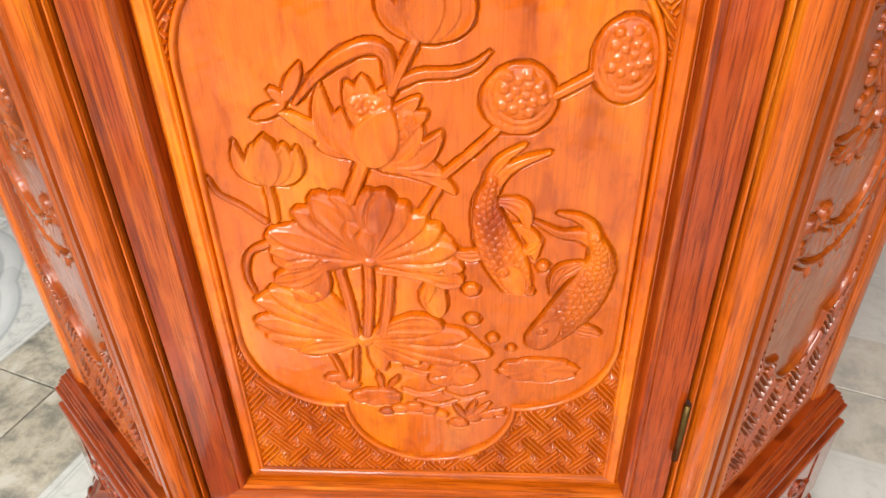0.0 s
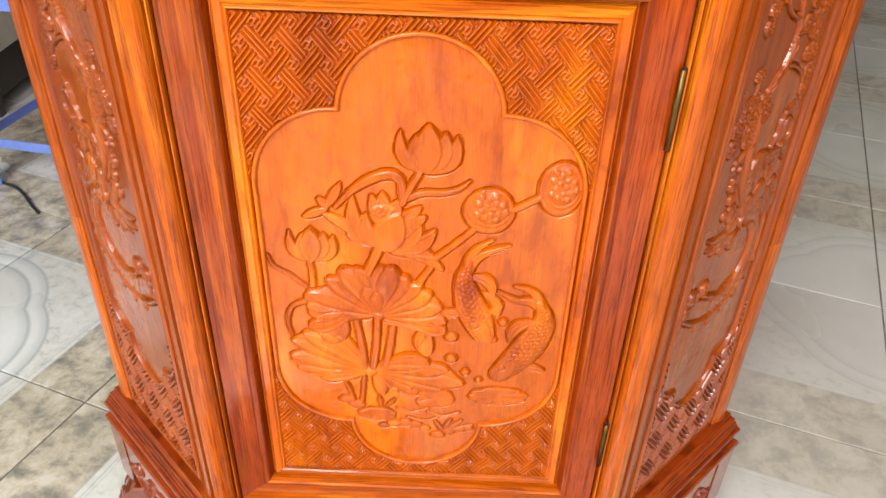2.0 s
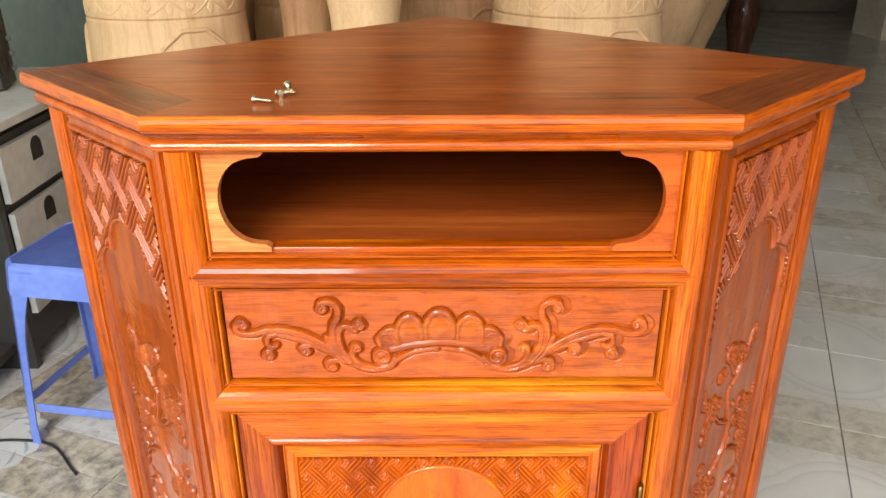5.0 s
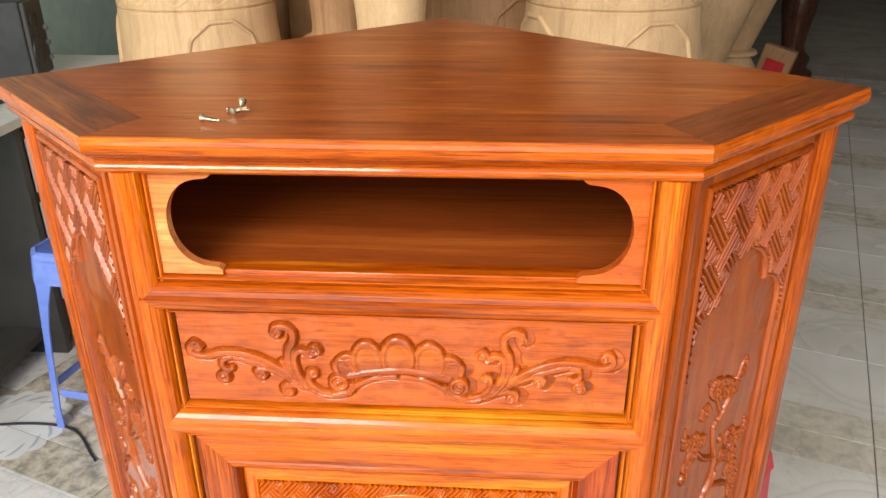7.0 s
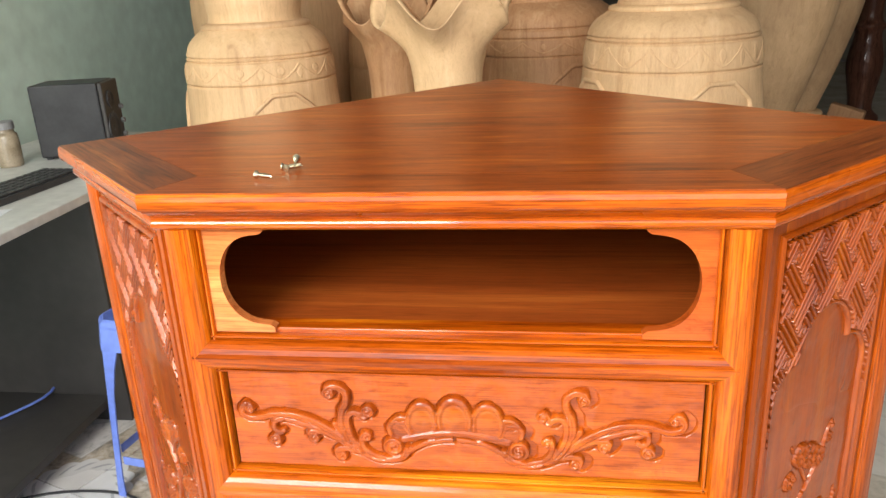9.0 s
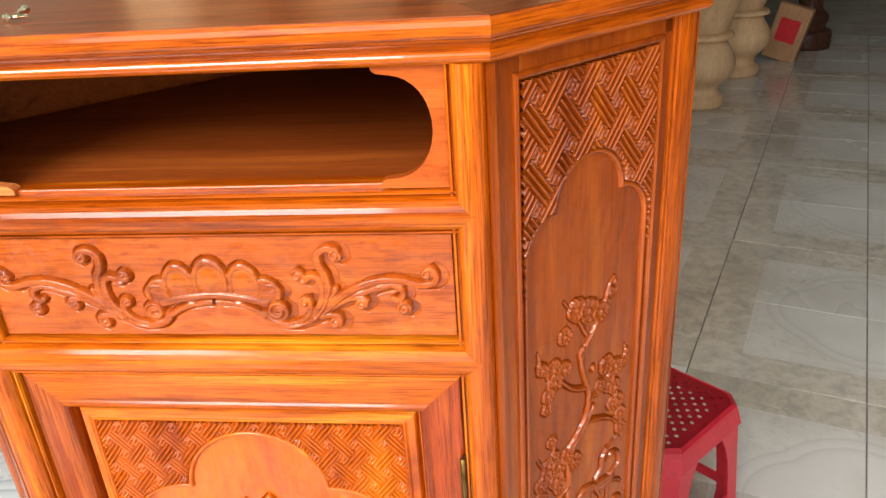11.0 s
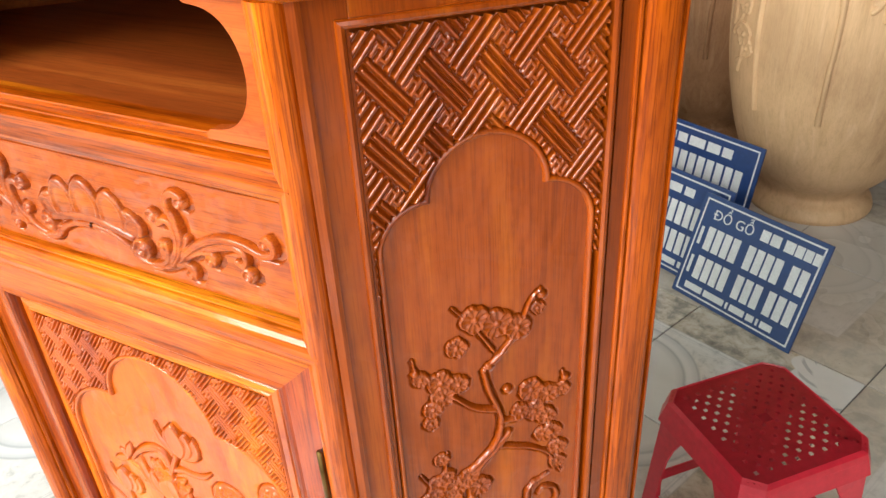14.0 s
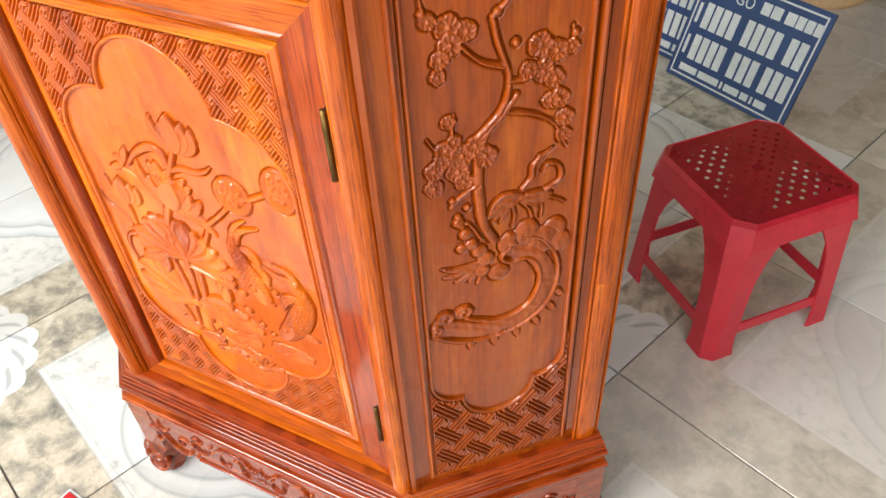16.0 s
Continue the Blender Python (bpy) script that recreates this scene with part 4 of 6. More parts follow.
def carp_down(c):
    c.stroke([(106, 486), (98, 490), (86, 491), (70, 500)], 5.0, 0.8, 2.8, 0.8, 0.8)
    c.stroke([(108, 488), (104, 497), (96, 503), (84, 506)], 4.5, 0.8, 2.8, 0.8, 0.8)
    c.petal((110, 466), (84, 442), 6, 2.8, 0.3, 0.7, -0.28)
    c.petal((104, 468), (88, 457), 4, 2.6, 0.3, 0.5, -0.1)
    c.petal((98, 414), (120, 408), 4.5, 2.2, 0.3, 0.5)
    c.scales([(107, 490), (113, 472), (108, 450), (96, 426), (78, 402)], 4.5, 14.5, 4.8)
    c.petal((90, 422), (75, 397), 8.5, 5.0, 0.1, 0.0)
    c.knob(79, 412, 4.0, 5.0)
    c.knob(79, 412, 1.8, 6.0)


on_door("carp", (16, 84, 444, 560), carp_up, "carved carp leaping out of the water", 14, 0.2, 0.6)
on_door("carp", (66, 124, 394, 514), carp_down, "carved carp diving towards the pond bed", 15, 0.2, 0.6)
for bx, bz, br in ((31, 445, 5.5), (32, 419, 5), (46, 402, 4), (77, 465, 4), (59, 393, 2.8), (70, 444, 3)):
    on_door("bubble", (bx - 8, bx + 8, bz - 8, bz + 8), lambda c: c.knob(bx, bz, br, 2.8), "", 16, 0)


door_field.build(lambda X, Z: cartouche(X, Z, *DOOR_SHAPE) < 1.2, wood_panel, door, 0.0078)


# acanthus scrolls on the drawer
drawer_field = Field(-185, 185, 828.5, 914.0, 0.9)
def acanthus(c):
    c.stroke([(-165, 874), (-157, 875), (-143, 873), (-129, 870), (-113, 864), (-99, 857), (-87, 850)], 2.2, 3.0, 2.4, 0.5)
    c.stroke([(-166, 882), (-171, 886), (-175, 881), (-173, 875), (-163, 873), (-148, 877), (-132, 877), (-116, 872), (-101, 863), (-87, 851), (-74, 843), (-59, 838), (-44, 841), (-39, 848)], 3.0, 3.6, 3.4, 0.9)
    c.stroke([(-141, 862), (-145, 860), (-149, 864), (-148, 870), (-141, 873)], 2.6, 2.6, 2.8, 0.5)
    c.volute(*[(-149, 853)][0], 6.2, 3.4)
    c.volute(*[(-168, 882)][0], 4.6, 3.4)
    c.stroke([(-115, 857), (-118, 855), (-120, 860), (-115, 862), (-105, 860), (-94, 853)], 3.2, 1.6, 2.8, 0.6)
    c.volute(*[(-116, 856)][0], 5, 3.2)
    c.stroke([(-93, 840), (-97, 839), (-98, 845), (-93, 847), (-82, 845), (-71, 840)], 3.2, 2.0, 2.8, 0.6)
    c.volute(*[(-94, 840)][0], 5, 3.2)
    c.stroke([(-99, 899), (-101, 902), (-94, 904), (-87, 899), (-87, 890), (-91, 882), (-92, 870), (-87, 857), (-79, 846)], 3.6, 3.4, 3.6, 0.9)
    c.volute(*[(-100, 898)][0], 5.4, 3.8)
    c.stroke([(-73, 877), (-80, 881), (-86, 878), (-87, 868), (-84, 857), (-78, 848)], 3.4, 2.4, 3.4, 0.8)
    c.volute(*[(-69, 882)][0], 6.0, 3.6)
    c.stroke([(-71, 859), (-74, 861), (-76, 857), (-75, 850), (-69, 843), (-59, 840)], 3.4, 2.0, 3.2, 0.6)
    c.volute(*[(-72, 859)][0], 4.8, 3.4)
    c.stroke([(-98, 870), (-96, 866), (-92, 861)], 2.4, 1.6, 2.4)
    c.stroke([(-39, 846), (-26, 854), (-10, 858), (1, 859)], 2.4, 2.6, 2.4, 0.5)
    c.petal([(-16, 858)][0], [(-53, 871)][0], 6.5, 2.6, 0.5, 0.2, -0.1)
    c.stroke([(-52, 863), (-53, 869), (-49, 873), (-42, 872), (-37, 864), (-32, 858)], 2.6, 1.8, 2.8, 0.5)
    c.volute(*[(-50, 851)][0], 9.0, 4.0)


def shell_lobe(c, x, z0, z1, w, h):
    zc, rz = (z0 + z1) / 2, (z1 - z0) / 2
    c.knob(x, zc, w, h, rz)
    q = np.hypot((c.X - x) / w, (c.Z - zc) / rz)
    c.h = np.where(q < 0.98, h * (0.45 + 0.5 * np.exp(-((q - 0.82) / 0.13) ** 2) + 0.35 * np.clip(1 - (q / 0.66) ** 2, 0, 1)), c.h)


for mirrored in (False, True):
    c = Carving(-184, -2, 828, 912, 0.8)
    acanthus(c)
    c.h *= 1.1
    c.wrinkle(0.2, 4, 20)
    (drawer_field.add(c, -2.0) if not mirrored else None)
    c.build("acanthus_scroll", wood_drawer, drawer, 0.0022, None, "carved acanthus scroll", mirrored, -0.002)
c = Carving(-62, 62, 842, 906, 0.8)
for sx in (-1, 1):
    shell_lobe(c, sx * 42, 854, 880, 12, 2.8)
    shell_lobe(c, sx * 26, 854, 893, 13.5, 3.4)
shell_lobe(c, 0, 855, 898, 15, 4.0)
c.h = np.where(c.Z < 852 + 12 * np.cos(c.X / 42 * 1.2), 0, c.h)
c.h *= 0.95
c.stroke([(-42, 858), (-20, 863), (0, 865), (20, 863), (42, 858)], 3.4, 3.4, 3.6, 0.4)
c.build("shell", wood_drawer, drawer, 0.0022, None, "carved shell", False, -0.002)
drawer_field.mask |= drawer_field.mask[:, ::-1]
drawer_field.add(c, -2.0)
drawer_field.build(lambda X, Z: X < 999, wood_drawer, drawer, 0.0022)


# the wings' panels
WING_SHAPE = (71.5, 351, 911, 33, 39.5, 910)


def blossom(c, x, z, r, h=3.0):
    for k in range(5):
        a = 1.2566 * k + (x * 7 + z * 3) % 6
        c.petal((x, z), (x + r * math.cos(a), z + r * math.sin(a)), r * 0.50, h, 0.65, 0.45, 0.0, 1.6, 0.5)
    c.knob(x, z, r * 0.24, h)


def plum_branch(c):
    """The upper boughs: a crooked branch with blossom."""
    c.stroke([(-25, 525), (-11, 551), (-22, 582), (-26, 615), (-26, 645), (-21, 671), (-5, 688), (5, 702)], 4.5, 2.4, 4.0, 0.0, 0.6)
    c.stroke([(-26, 672), (-7, 692), (-1, 717), (-10, 747), (-14, 767)], 2.2, 1.8, 3.4)
    c.stroke([(-14, 767), (-1, 779), (14, 800), (22, 820), (30, 828)], 1.9, 0.6, 2.6)
    c.stroke([(-6, 727), (-22, 734), (-36, 748), (-44, 758), (-62, 779), (-65, 790)], 2.0, 0.6, 2.8)
    c.stroke([(-1, 714), (16, 714), (30, 730), (48, 735), (48, 749)], 2.0, 0.6, 2.8)
    c.stroke([(-2, 688), (21, 680), (38, 667), (49, 644)], 1.9, 0.8, 2.6)
    c.stroke([(-6, 783), (-20, 807), (-35, 827)], 1.3, 0.6, 2.0)
    c.stroke([(-27, 626), (-42, 617), (-51, 607)], 1.9, 0.8, 2.6)
    c.stroke([(-25, 567), (-35, 586), (-41, 586)], 1.7, 0.8, 2.6)
    c.stroke([(-50, 660), (-59, 666), (-66, 679)], 1.3, 0.6, 2.0)
    c.stroke([(-46, 659), (-46, 685), (-44, 695)], 1.3, 0.6, 2.0)
    for x, z, r in ((-19, 813, 11), (-3, 806, 12), (12, 799, 10), (-33, 793, 8), (27, 812, 5), (-60, 772, 6), (-46, 765, 10), (-33, 760, 8), (-45, 752, 9), (-55, 729, 6), (-53, 742, 7),
                    (23, 738, 10), (36, 731, 9), (48, 732, 6), (26, 716, 9), (40, 690, 9), (46, 672, 8), (46, 656, 7), (14, 720, 7), (36, 708, 8),
                    (-49, 690, 6), (-52, 665, 9), (-39, 657, 10), (-20, 652, 10), (-43, 643, 10), (-62, 648, 8), (-63, 632, 8), (-28, 664, 8), (-56, 655, 7), (-38, 632, 8), (-45, 672, 6), (33, 690, 7)):
        blossom(c, x, z, r)
    for x, z in ((-64, 778), (50, 742), (30, 822), (-10, 770), (4, 744), (-48, 614), (-36, 604), (-42, 586), (-44, 596)):
        c.knob(x, z, 3.2, 2.6)


def cranes_and_rocks(c):
    """Below: roots, a pair of long-legged birds, rocks and curling water."""
    for tip in ((-62, 541), (-60, 530), (-50, 521), (-38, 518), (-30, 512)):
        c.petal((-24, 540), tip, 2.6, 2.2, 0.2, 0, 0.12)
    for x, z, r in ((-44, 590, 5), (-38, 575, 6), (-33, 562, 6), (-42, 560, 5), (-26, 552, 7), (-20, 541, 8), (-8, 520, 10), (-24, 528, 7)):
        c.knob(x, z, r, 2.8)
    for x, z, r in ((2, 552, 11), (18, 560, 12), (44, 556, 11), (34, 546, 14), (50, 540, 10)):
        c.knob(x, z, r, 3.2, r * 1.2)
    # the curling wave: a low band between two raised lines, spiked along its outer side
    c.stroke([(6, 542), (26, 530), (39, 502), (33, 470), (8, 450), (-24, 448), (-48, 458), (-66, 466)], 8.0, 11.0, 2.0)
    c.stroke([(2, 548), (-6, 538), (2, 530), (18, 530), (30, 516), (32, 490), (20, 466), (-6, 457), (-30, 465), (-44, 474)], 2.2, 2.4, 3.4)
    c.stroke([(14, 556), (32, 548), (48, 520), (50, 488), (38, 458), (10, 438), (-24, 434), (-52, 442), (-74, 458)], 2.0, 2.4, 3.0)
    for x, z, r in ((-60, 478, 9), (-42, 480, 9), (-70, 464, 8)):
        c.volute(x, z, r, 3.6)
    for x, z, tx, tz in ((49, 478, 58, 466), (42, 462, 50, 448), (28, 448, 34, 433), (10, 439, 12, 424), (-12, 435, -12, 421), (-34, 437, -38, 425)):
        c.petal((x, z), (tx, tz), 3.4, 2.4, 0.3)
    c.petal((14, 604), (-18, 590), 9, 3.8, 0.2, 0.4, -0.1)
    for tip in ((-20, 586), (-16, 580), (-8, 578)):
        c.petal((2, 600), tip, 2.4, 2.6, 0.2)
    c.petal((40, 598), (10, 602), 8, 3.6, 0.2, 0.4, 0.1)
    c.stroke([(12, 610), (20, 620), (21, 632), (30, 640)], 2.6, 1.3, 3.2)
    c.knob(27, 638, 3, 3.4)
    c.stroke([(27, 638), (38, 645)], 1.4, 0.5, 2.2)
    c.stroke([(34, 604), (46, 612), (44, 626), (34, 630), (30, 624)], 2.4, 1.1, 3.0)
    for a, b in (((4, 594), (4, 572)), ((12, 596), (22, 576)), ((28, 594), (30, 574)), ((34, 596), (52, 584))):
        c.stroke([a, ((a[0] + b[0]) / 2 + 2, (a[1] + b[1]) / 2), b], 1.3, 1.0, 2.0)


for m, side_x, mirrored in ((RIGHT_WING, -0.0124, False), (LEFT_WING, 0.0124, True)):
    carved_ground("cartouche_bead", 75, 226, 1018, WING_SHAPE, wood_side_shaded, cabinet, 0.0028, m, side_x, 24.75, 0.6, 5.2)
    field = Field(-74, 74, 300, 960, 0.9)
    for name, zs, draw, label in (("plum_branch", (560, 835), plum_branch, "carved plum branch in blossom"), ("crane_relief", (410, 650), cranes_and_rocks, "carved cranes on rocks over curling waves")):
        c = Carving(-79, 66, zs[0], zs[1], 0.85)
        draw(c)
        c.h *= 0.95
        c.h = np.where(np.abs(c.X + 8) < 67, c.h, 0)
        c.wrinkle(0.7, 1.8, 31).build(name, wood_side_shaded, cabinet, 0.0028, m, label, mirrored, side_x + (0.008 if side_x < 0 else -0.008))
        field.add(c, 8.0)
    field.build(lambda X, Z: cartouche(X, Z, *WING_SHAPE) < 1.2, wood_side_shaded, cabinet, 0.0028, m, mirrored, side_x)
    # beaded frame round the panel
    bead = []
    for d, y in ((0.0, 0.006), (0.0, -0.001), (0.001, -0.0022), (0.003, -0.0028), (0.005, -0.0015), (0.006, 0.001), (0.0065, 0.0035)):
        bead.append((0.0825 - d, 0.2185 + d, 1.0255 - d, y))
    frame_ring(bead, (wood_side_shaded, wood_side_shaded), "panel_bead", cabinet, m @ pose(side_x, 0, 0))


# scrolls on the aprons
def apron_scrolls(c):
    c.stroke([(-192, 117), (-180, 116), (-169, 106), (-159, 90), (-148, 80), (-135, 81), (-126, 90)], 2.2, 3.2, 3.2, 0.7)
    c.stroke([(-172, 141), (-172, 128), (-165, 120), (-157, 127)], 1.0, 2.4, 2.4)
    c.stroke([(-186, 97), (-181, 87), (-173, 98)], 2.4, 1.4, 2.6)
    c.stroke([(-135, 104), (-141, 106), (-141, 116), (-133, 120), (-121, 115)], 2.0, 1.4, 2.4)
    c.stroke([(-99, 131), (-105, 139), (-115, 131), (-116, 117), (-105, 107), (-90, 110), (-79, 123)], 1.8, 2.0, 2.6, 0.5)
    c.volute(*[(-99, 130)][0], 3.0, 2.8)
    c.volute(*[(-137, 106)][0], 3.2, 2.6)
    c.stroke([(-78, 123), (-64, 139), (-44, 143), (-28, 140), (-15, 124), (-14, 106), (-24, 96), (-32, 105)], 2.0, 1.8, 2.8, 0.5)
    c.stroke([(-56, 104), (-66, 103), (-70, 115), (-66, 125)], 2.4, 1.0, 2.4)
    c.volute(*[(-60, 104)][0], 3.4, 2.8)
    c.stroke([(-42, 128), (-36, 131), (-33, 121), (-33, 109)], 2.2, 1.6, 2.4)
    c.volute(*[(-32, 105)][0], 3.6, 2.8)
    c.knob(*[(-81, 134)][0], 2.8, 2.6)
    c.knob(*[(-77, 124)][0], 2.6, 2.6)
    c.knob(*[(-127, 92)][0], 3.4, 3.0)
    c.knob(*[(-116, 89)][0], 3.0, 3.0)
    c.stroke([(-115, 81), (-72, 81), (-22, 80), (22, 81)], 1.6, 1.6, 2.0)


def palmette(c, x, z, k=1.0):
    for a in (-70, -42, -20, 20, 42, 70, 0):
        c.petal((x, z - 14 * k), (x + 22 * k * math.sin(radians(a)), z - 14 * k + (34 if a == 0 else 27) * k * math.cos(radians(a * 0.55))), 3.2 * k, 2.8, 0.3, 0.2)
    c.stroke([(x - 9 * k, z - 9 * k), (x, z - 8 * k), (x + 9 * k, z - 9 * k)], 1.4, 1.4, 3.2)


for mirrored in (False, True):
    c = Carving(-196, 4, 72, 150, 0.8)
    apron_scrolls(c)
    c.h *= 1.5
    c.wrinkle(0.15, 4, 40).build("apron_scroll", wood_base, cabinet, -0.0286, None, "carved scrollwork on the apron", mirrored)
c = Carving(-26, 26, 84, 150, 0.8)
palmette(c, 0, 116)
c.h *= 1.6
c.build("palmette", wood_base, cabinet, -0.0286, None, "carved palmette")
for m in (RIGHT_WING, LEFT_WING):
    for mirrored in (False, True):
        c = Carving(-84, 2, 72, 150, 0.8)
        c.stroke([(-80, 108), (-62, 100), (-50, 84), (-34, 80), (-20, 84), (0, 82)], 2.0, 2.6, 3.0, 0.6)
        c.stroke([(-56, 128), (-46, 134), (-38, 124), (-46, 114), (-58, 112)], 2.2, 1.6, 2.8, 0.4)
        c.stroke([(-30, 112), (-22, 128), (-8, 130), (0, 122)], 2.0, 2.0, 2.8, 0.5)
        c.stroke([(-36, 100), (-22, 98), (-12, 104), (0, 100)], 1.8, 2.2, 2.6, 0.5)
        for x, z, r in ((-50, 122, 5), (-30, 112, 5), (-12, 114, 5), (-40, 92, 4), (-70, 112, 3.5)):
            c.volute(x, z, r, 3.4)
        c.build("apron_scroll", wood_base, cabinet, -0.0229, m, "carved scrollwork on the wing apron", mirrored)


# ---- patterned ceramic floor tiles, laid on the slant to the cabinet ----
TILE, FLOOR_TURN = 0.40, -20.5
floor = structure("floor", block(-1.87, 6.5, -2.6, 9.8, -0.03, -0.0035), grout, "patterned grey and white ceramic floor tiles")


def tile_material(name, strong):
    """Marbled glaze: about one corner a white square with a lobed double line, about the other a white lace rosette; strong: how dark the print is."""
    m, t, b = material(name, 0.16, 0, 0.35)
    L = t.links
    tc = t.nodes.new("ShaderNodeTexCoord")
    sep = t.nodes.new("ShaderNodeSeparateXYZ")
    L.new(tc.outputs["Object"], sep.inputs[0])

    def mth(op, a, c=None, clamp=False):
        n = t.nodes.new("ShaderNodeMath")
        n.operation, n.use_clamp = op, clamp
        for slot, value in zip(n.inputs, (a, c)):
            if value is None:
                continue
            if isinstance(value, (int, float)):
                slot.default_value = value
            else:
                L.new(value, slot)
        return n.outputs[0]

    half = TILE / 2
    px, py = mth("SUBTRACT", half, sep.outputs[0]), mth("SUBTRACT", half, sep.outputs[1])
    lx, ly = mth("ADD", half, sep.outputs[0]), mth("ADD", half, sep.outputs[1])
    r = mth("SQRT", mth("ADD", mth("MULTIPLY", px, px), mth("MULTIPLY", py, py)))
    ang = mth("ARCTAN2", py, px)
    rl = mth("SQRT", mth("ADD", mth("MULTIPLY", lx, lx), mth("MULTIPLY", ly, ly)))
    angl = mth("ARCTAN2", ly, lx)
    # lobed line: lobes on the joints, cusps on the diagonal
    rim = mth("ADD", 0.222, mth("MULTIPLY", 0.030, mth("ABSOLUTE", mth("COSINE", mth("MULTIPLY", ang, 2.0)))))
    dq = mth("SUBTRACT", r, rim)
    square = mth("MAXIMUM", px, py)

    def band(value, at, width):
        return mth("SUBTRACT", 1.0, mth("DIVIDE", mth("ABSOLUTE", mth("SUBTRACT", value, at)), width), True)

    def step(value, at, soft=0.003):
        return mth("DIVIDE", mth("SUBTRACT", at, value), soft, True)

    v, info = coords(t, (1, 1, 1), 5.0)
    n1 = node(t, "ShaderNodeTexNoise", Scale=22.0, Detail=8.0, Roughness=0.68, Distortion=0.25)
    n2 = node(t, "ShaderNodeTexNoise", Scale=42.0, Detail=6.0, Roughness=0.66, Distortion=0.4)
    n3 = node(t, "ShaderNodeTexNoise", Scale=3.0, Detail=3.0)
    for n in (n1, n2, n3):
        L.new(v, n.inputs["Vector"])
    s = strong

    def toned(c):
        return tuple(s * x + (1 - s) * y for x, y in zip(c, (0.60, 0.55, 0.475)))

    white = toned((0.76, 0.77, 0.775))

    brown = ramp(t, n1.outputs[0], (0.30, toned((0.20, 0.19, 0.165))), (0.43, toned((0.36, 0.33, 0.275))), (0.52, toned((0.56, 0.49, 0.39))), (0.64, toned((0.68, 0.64, 0.56))))
    marble = ramp(t, n2.outputs[0], (0.30, toned((0.46, 0.47, 0.46))), (0.45, toned((0.70, 0.69, 0.665))), (0.60, toned((0.77, 0.76, 0.735))))
    grey = toned((0.40, 0.43, 0.45))
    inside_square = step(square, 0.287)
    col = mix(t, brown, marble, inside_square)
    col = mix(t, col, white, mth("MULTIPLY", step(dq, 0.0), 0.85))
    for value, at, width, amount in ((square, 0.287, 0.0025, 0.5), (square, 0.276, 0.002, 0.6), (square, 0.270, 0.0015, 0.4), (dq, 0.0, 0.005, 0.75), (dq, -0.006, 0.012, 0.35), (dq, -0.032, 0.006, 0.75), (dq, -0.039, 0.014, 0.3)):
        inner = band(value, at, width)
        col = mix(t, col, grey, mth("MULTIPLY", inner, amount * (0.35 + 0.65 * s)))
    # lace rosette
    lace_rim = mth("ADD", 0.140, mth("MULTIPLY", 0.013, mth("ABSOLUTE", mth("SINE", mth("MULTIPLY", angl, 8.0)))))
    lace = step(mth("SUBTRACT", rl, lace_rim), 0.0)
    col = mix(t, col, white, mth("MULTIPLY", lace, 0.9 * s * s))
    curls = mth("SINE", mth("ADD", mth("MULTIPLY", angl, 16.0), mth("MULTIPLY", rl, 190.0)))
    marks = mth("MULTIPLY", step(mth("SUBTRACT", 0.45, curls), 0.0, 0.25), mth("MULTIPLY", step(mth("ABSOLUTE", mth("SUBTRACT", rl, 0.118)), 0.017, 0.006), lace))
    col = mix(t, col, toned((0.30, 0.32, 0.35)), mth("MULTIPLY", marks, 0.6 * s))
    # scuffs and grime
    col = mix(t, col, ramp(t, n3.outputs[0], (0.36, (0.80, 0.78, 0.75)), (0.6, (1.0, 1.0, 1.0))), 0.8, "MULTIPLY")
    specks = node(t, "ShaderNodeTexVoronoi", Scale=16.0)
    L.new(v, specks.inputs["Vector"])
    col = mix(t, col, (0.12, 0.10, 0.09), mth("MULTIPLY", step(specks.outputs["Distance"], 0.022, 0.01), 0.7))
    L.new(col, b.inputs["Base Color"])
    L.new(ramp(t, n3.outputs[0], (0.35, (0.30,) * 3), (0.65, (0.15,) * 3)), b.inputs["Roughness"])
    return m


tile_print = tile_material("printed_tile", 1.0)
# same print blended towards one beige, laid to the right and rear
tile_faint = tile_material("faint_printed_tile", 0.45)
bm = block(-0.1984, 0.1984, -0.1984, 0.1984, -0.012, 0.0)
top = [e for e in bm.edges if all(abs(v.co.z) < 1e-6 for v in e.verts)]
bmesh.ops.bevel(bm, geom=top, offset=0.0006, segments=1, profile=0.5, affect="EDGES")
tile_meshes = []
for mat in (tile_print, tile_faint):
    me = bpy.data.meshes.new("tile")
    bm.to_mesh(me)
    me.materials.append(mat)
    tile_meshes.append(me)
bm.free()
ca, sa = math.cos(radians(FLOOR_TURN)), math.sin(radians(FLOOR_TURN))
laid = []
for i in range(-14, 22):
    for j in range(-14, 28):
        # joints at 0.181 and 0.115 along the two ways of the floor
        m_, n_ = 0.181 + TILE * (i + 0.5), 0.115 + TILE * (j + 0.5)
        x, y = m_ * ca - n_ * sa, m_ * sa + n_ * ca
        if not (-1.87 + 0.27 < x < 6.5 - 0.27 and -2.6 + 0.27 < y < 9.8 - 0.27):
            continue
        # the lobed rosette stands on joints i odd, j even
        qx = 1 if i % 2 == 0 else -1
        qy = 1 if j % 2 == 1 else -1
        turn = {(1, 1): 0, (-1, 1): 90, (-1, -1): 180, (1, -1): 270}[(qx, qy)]
        laid.append((math.hypot(x + 0.1, y - 0.9), x, y, turn, m_ > 0.2 and n_ > -0.4 or n_ > 1.4 and m_ > -0.6))
laid.sort()
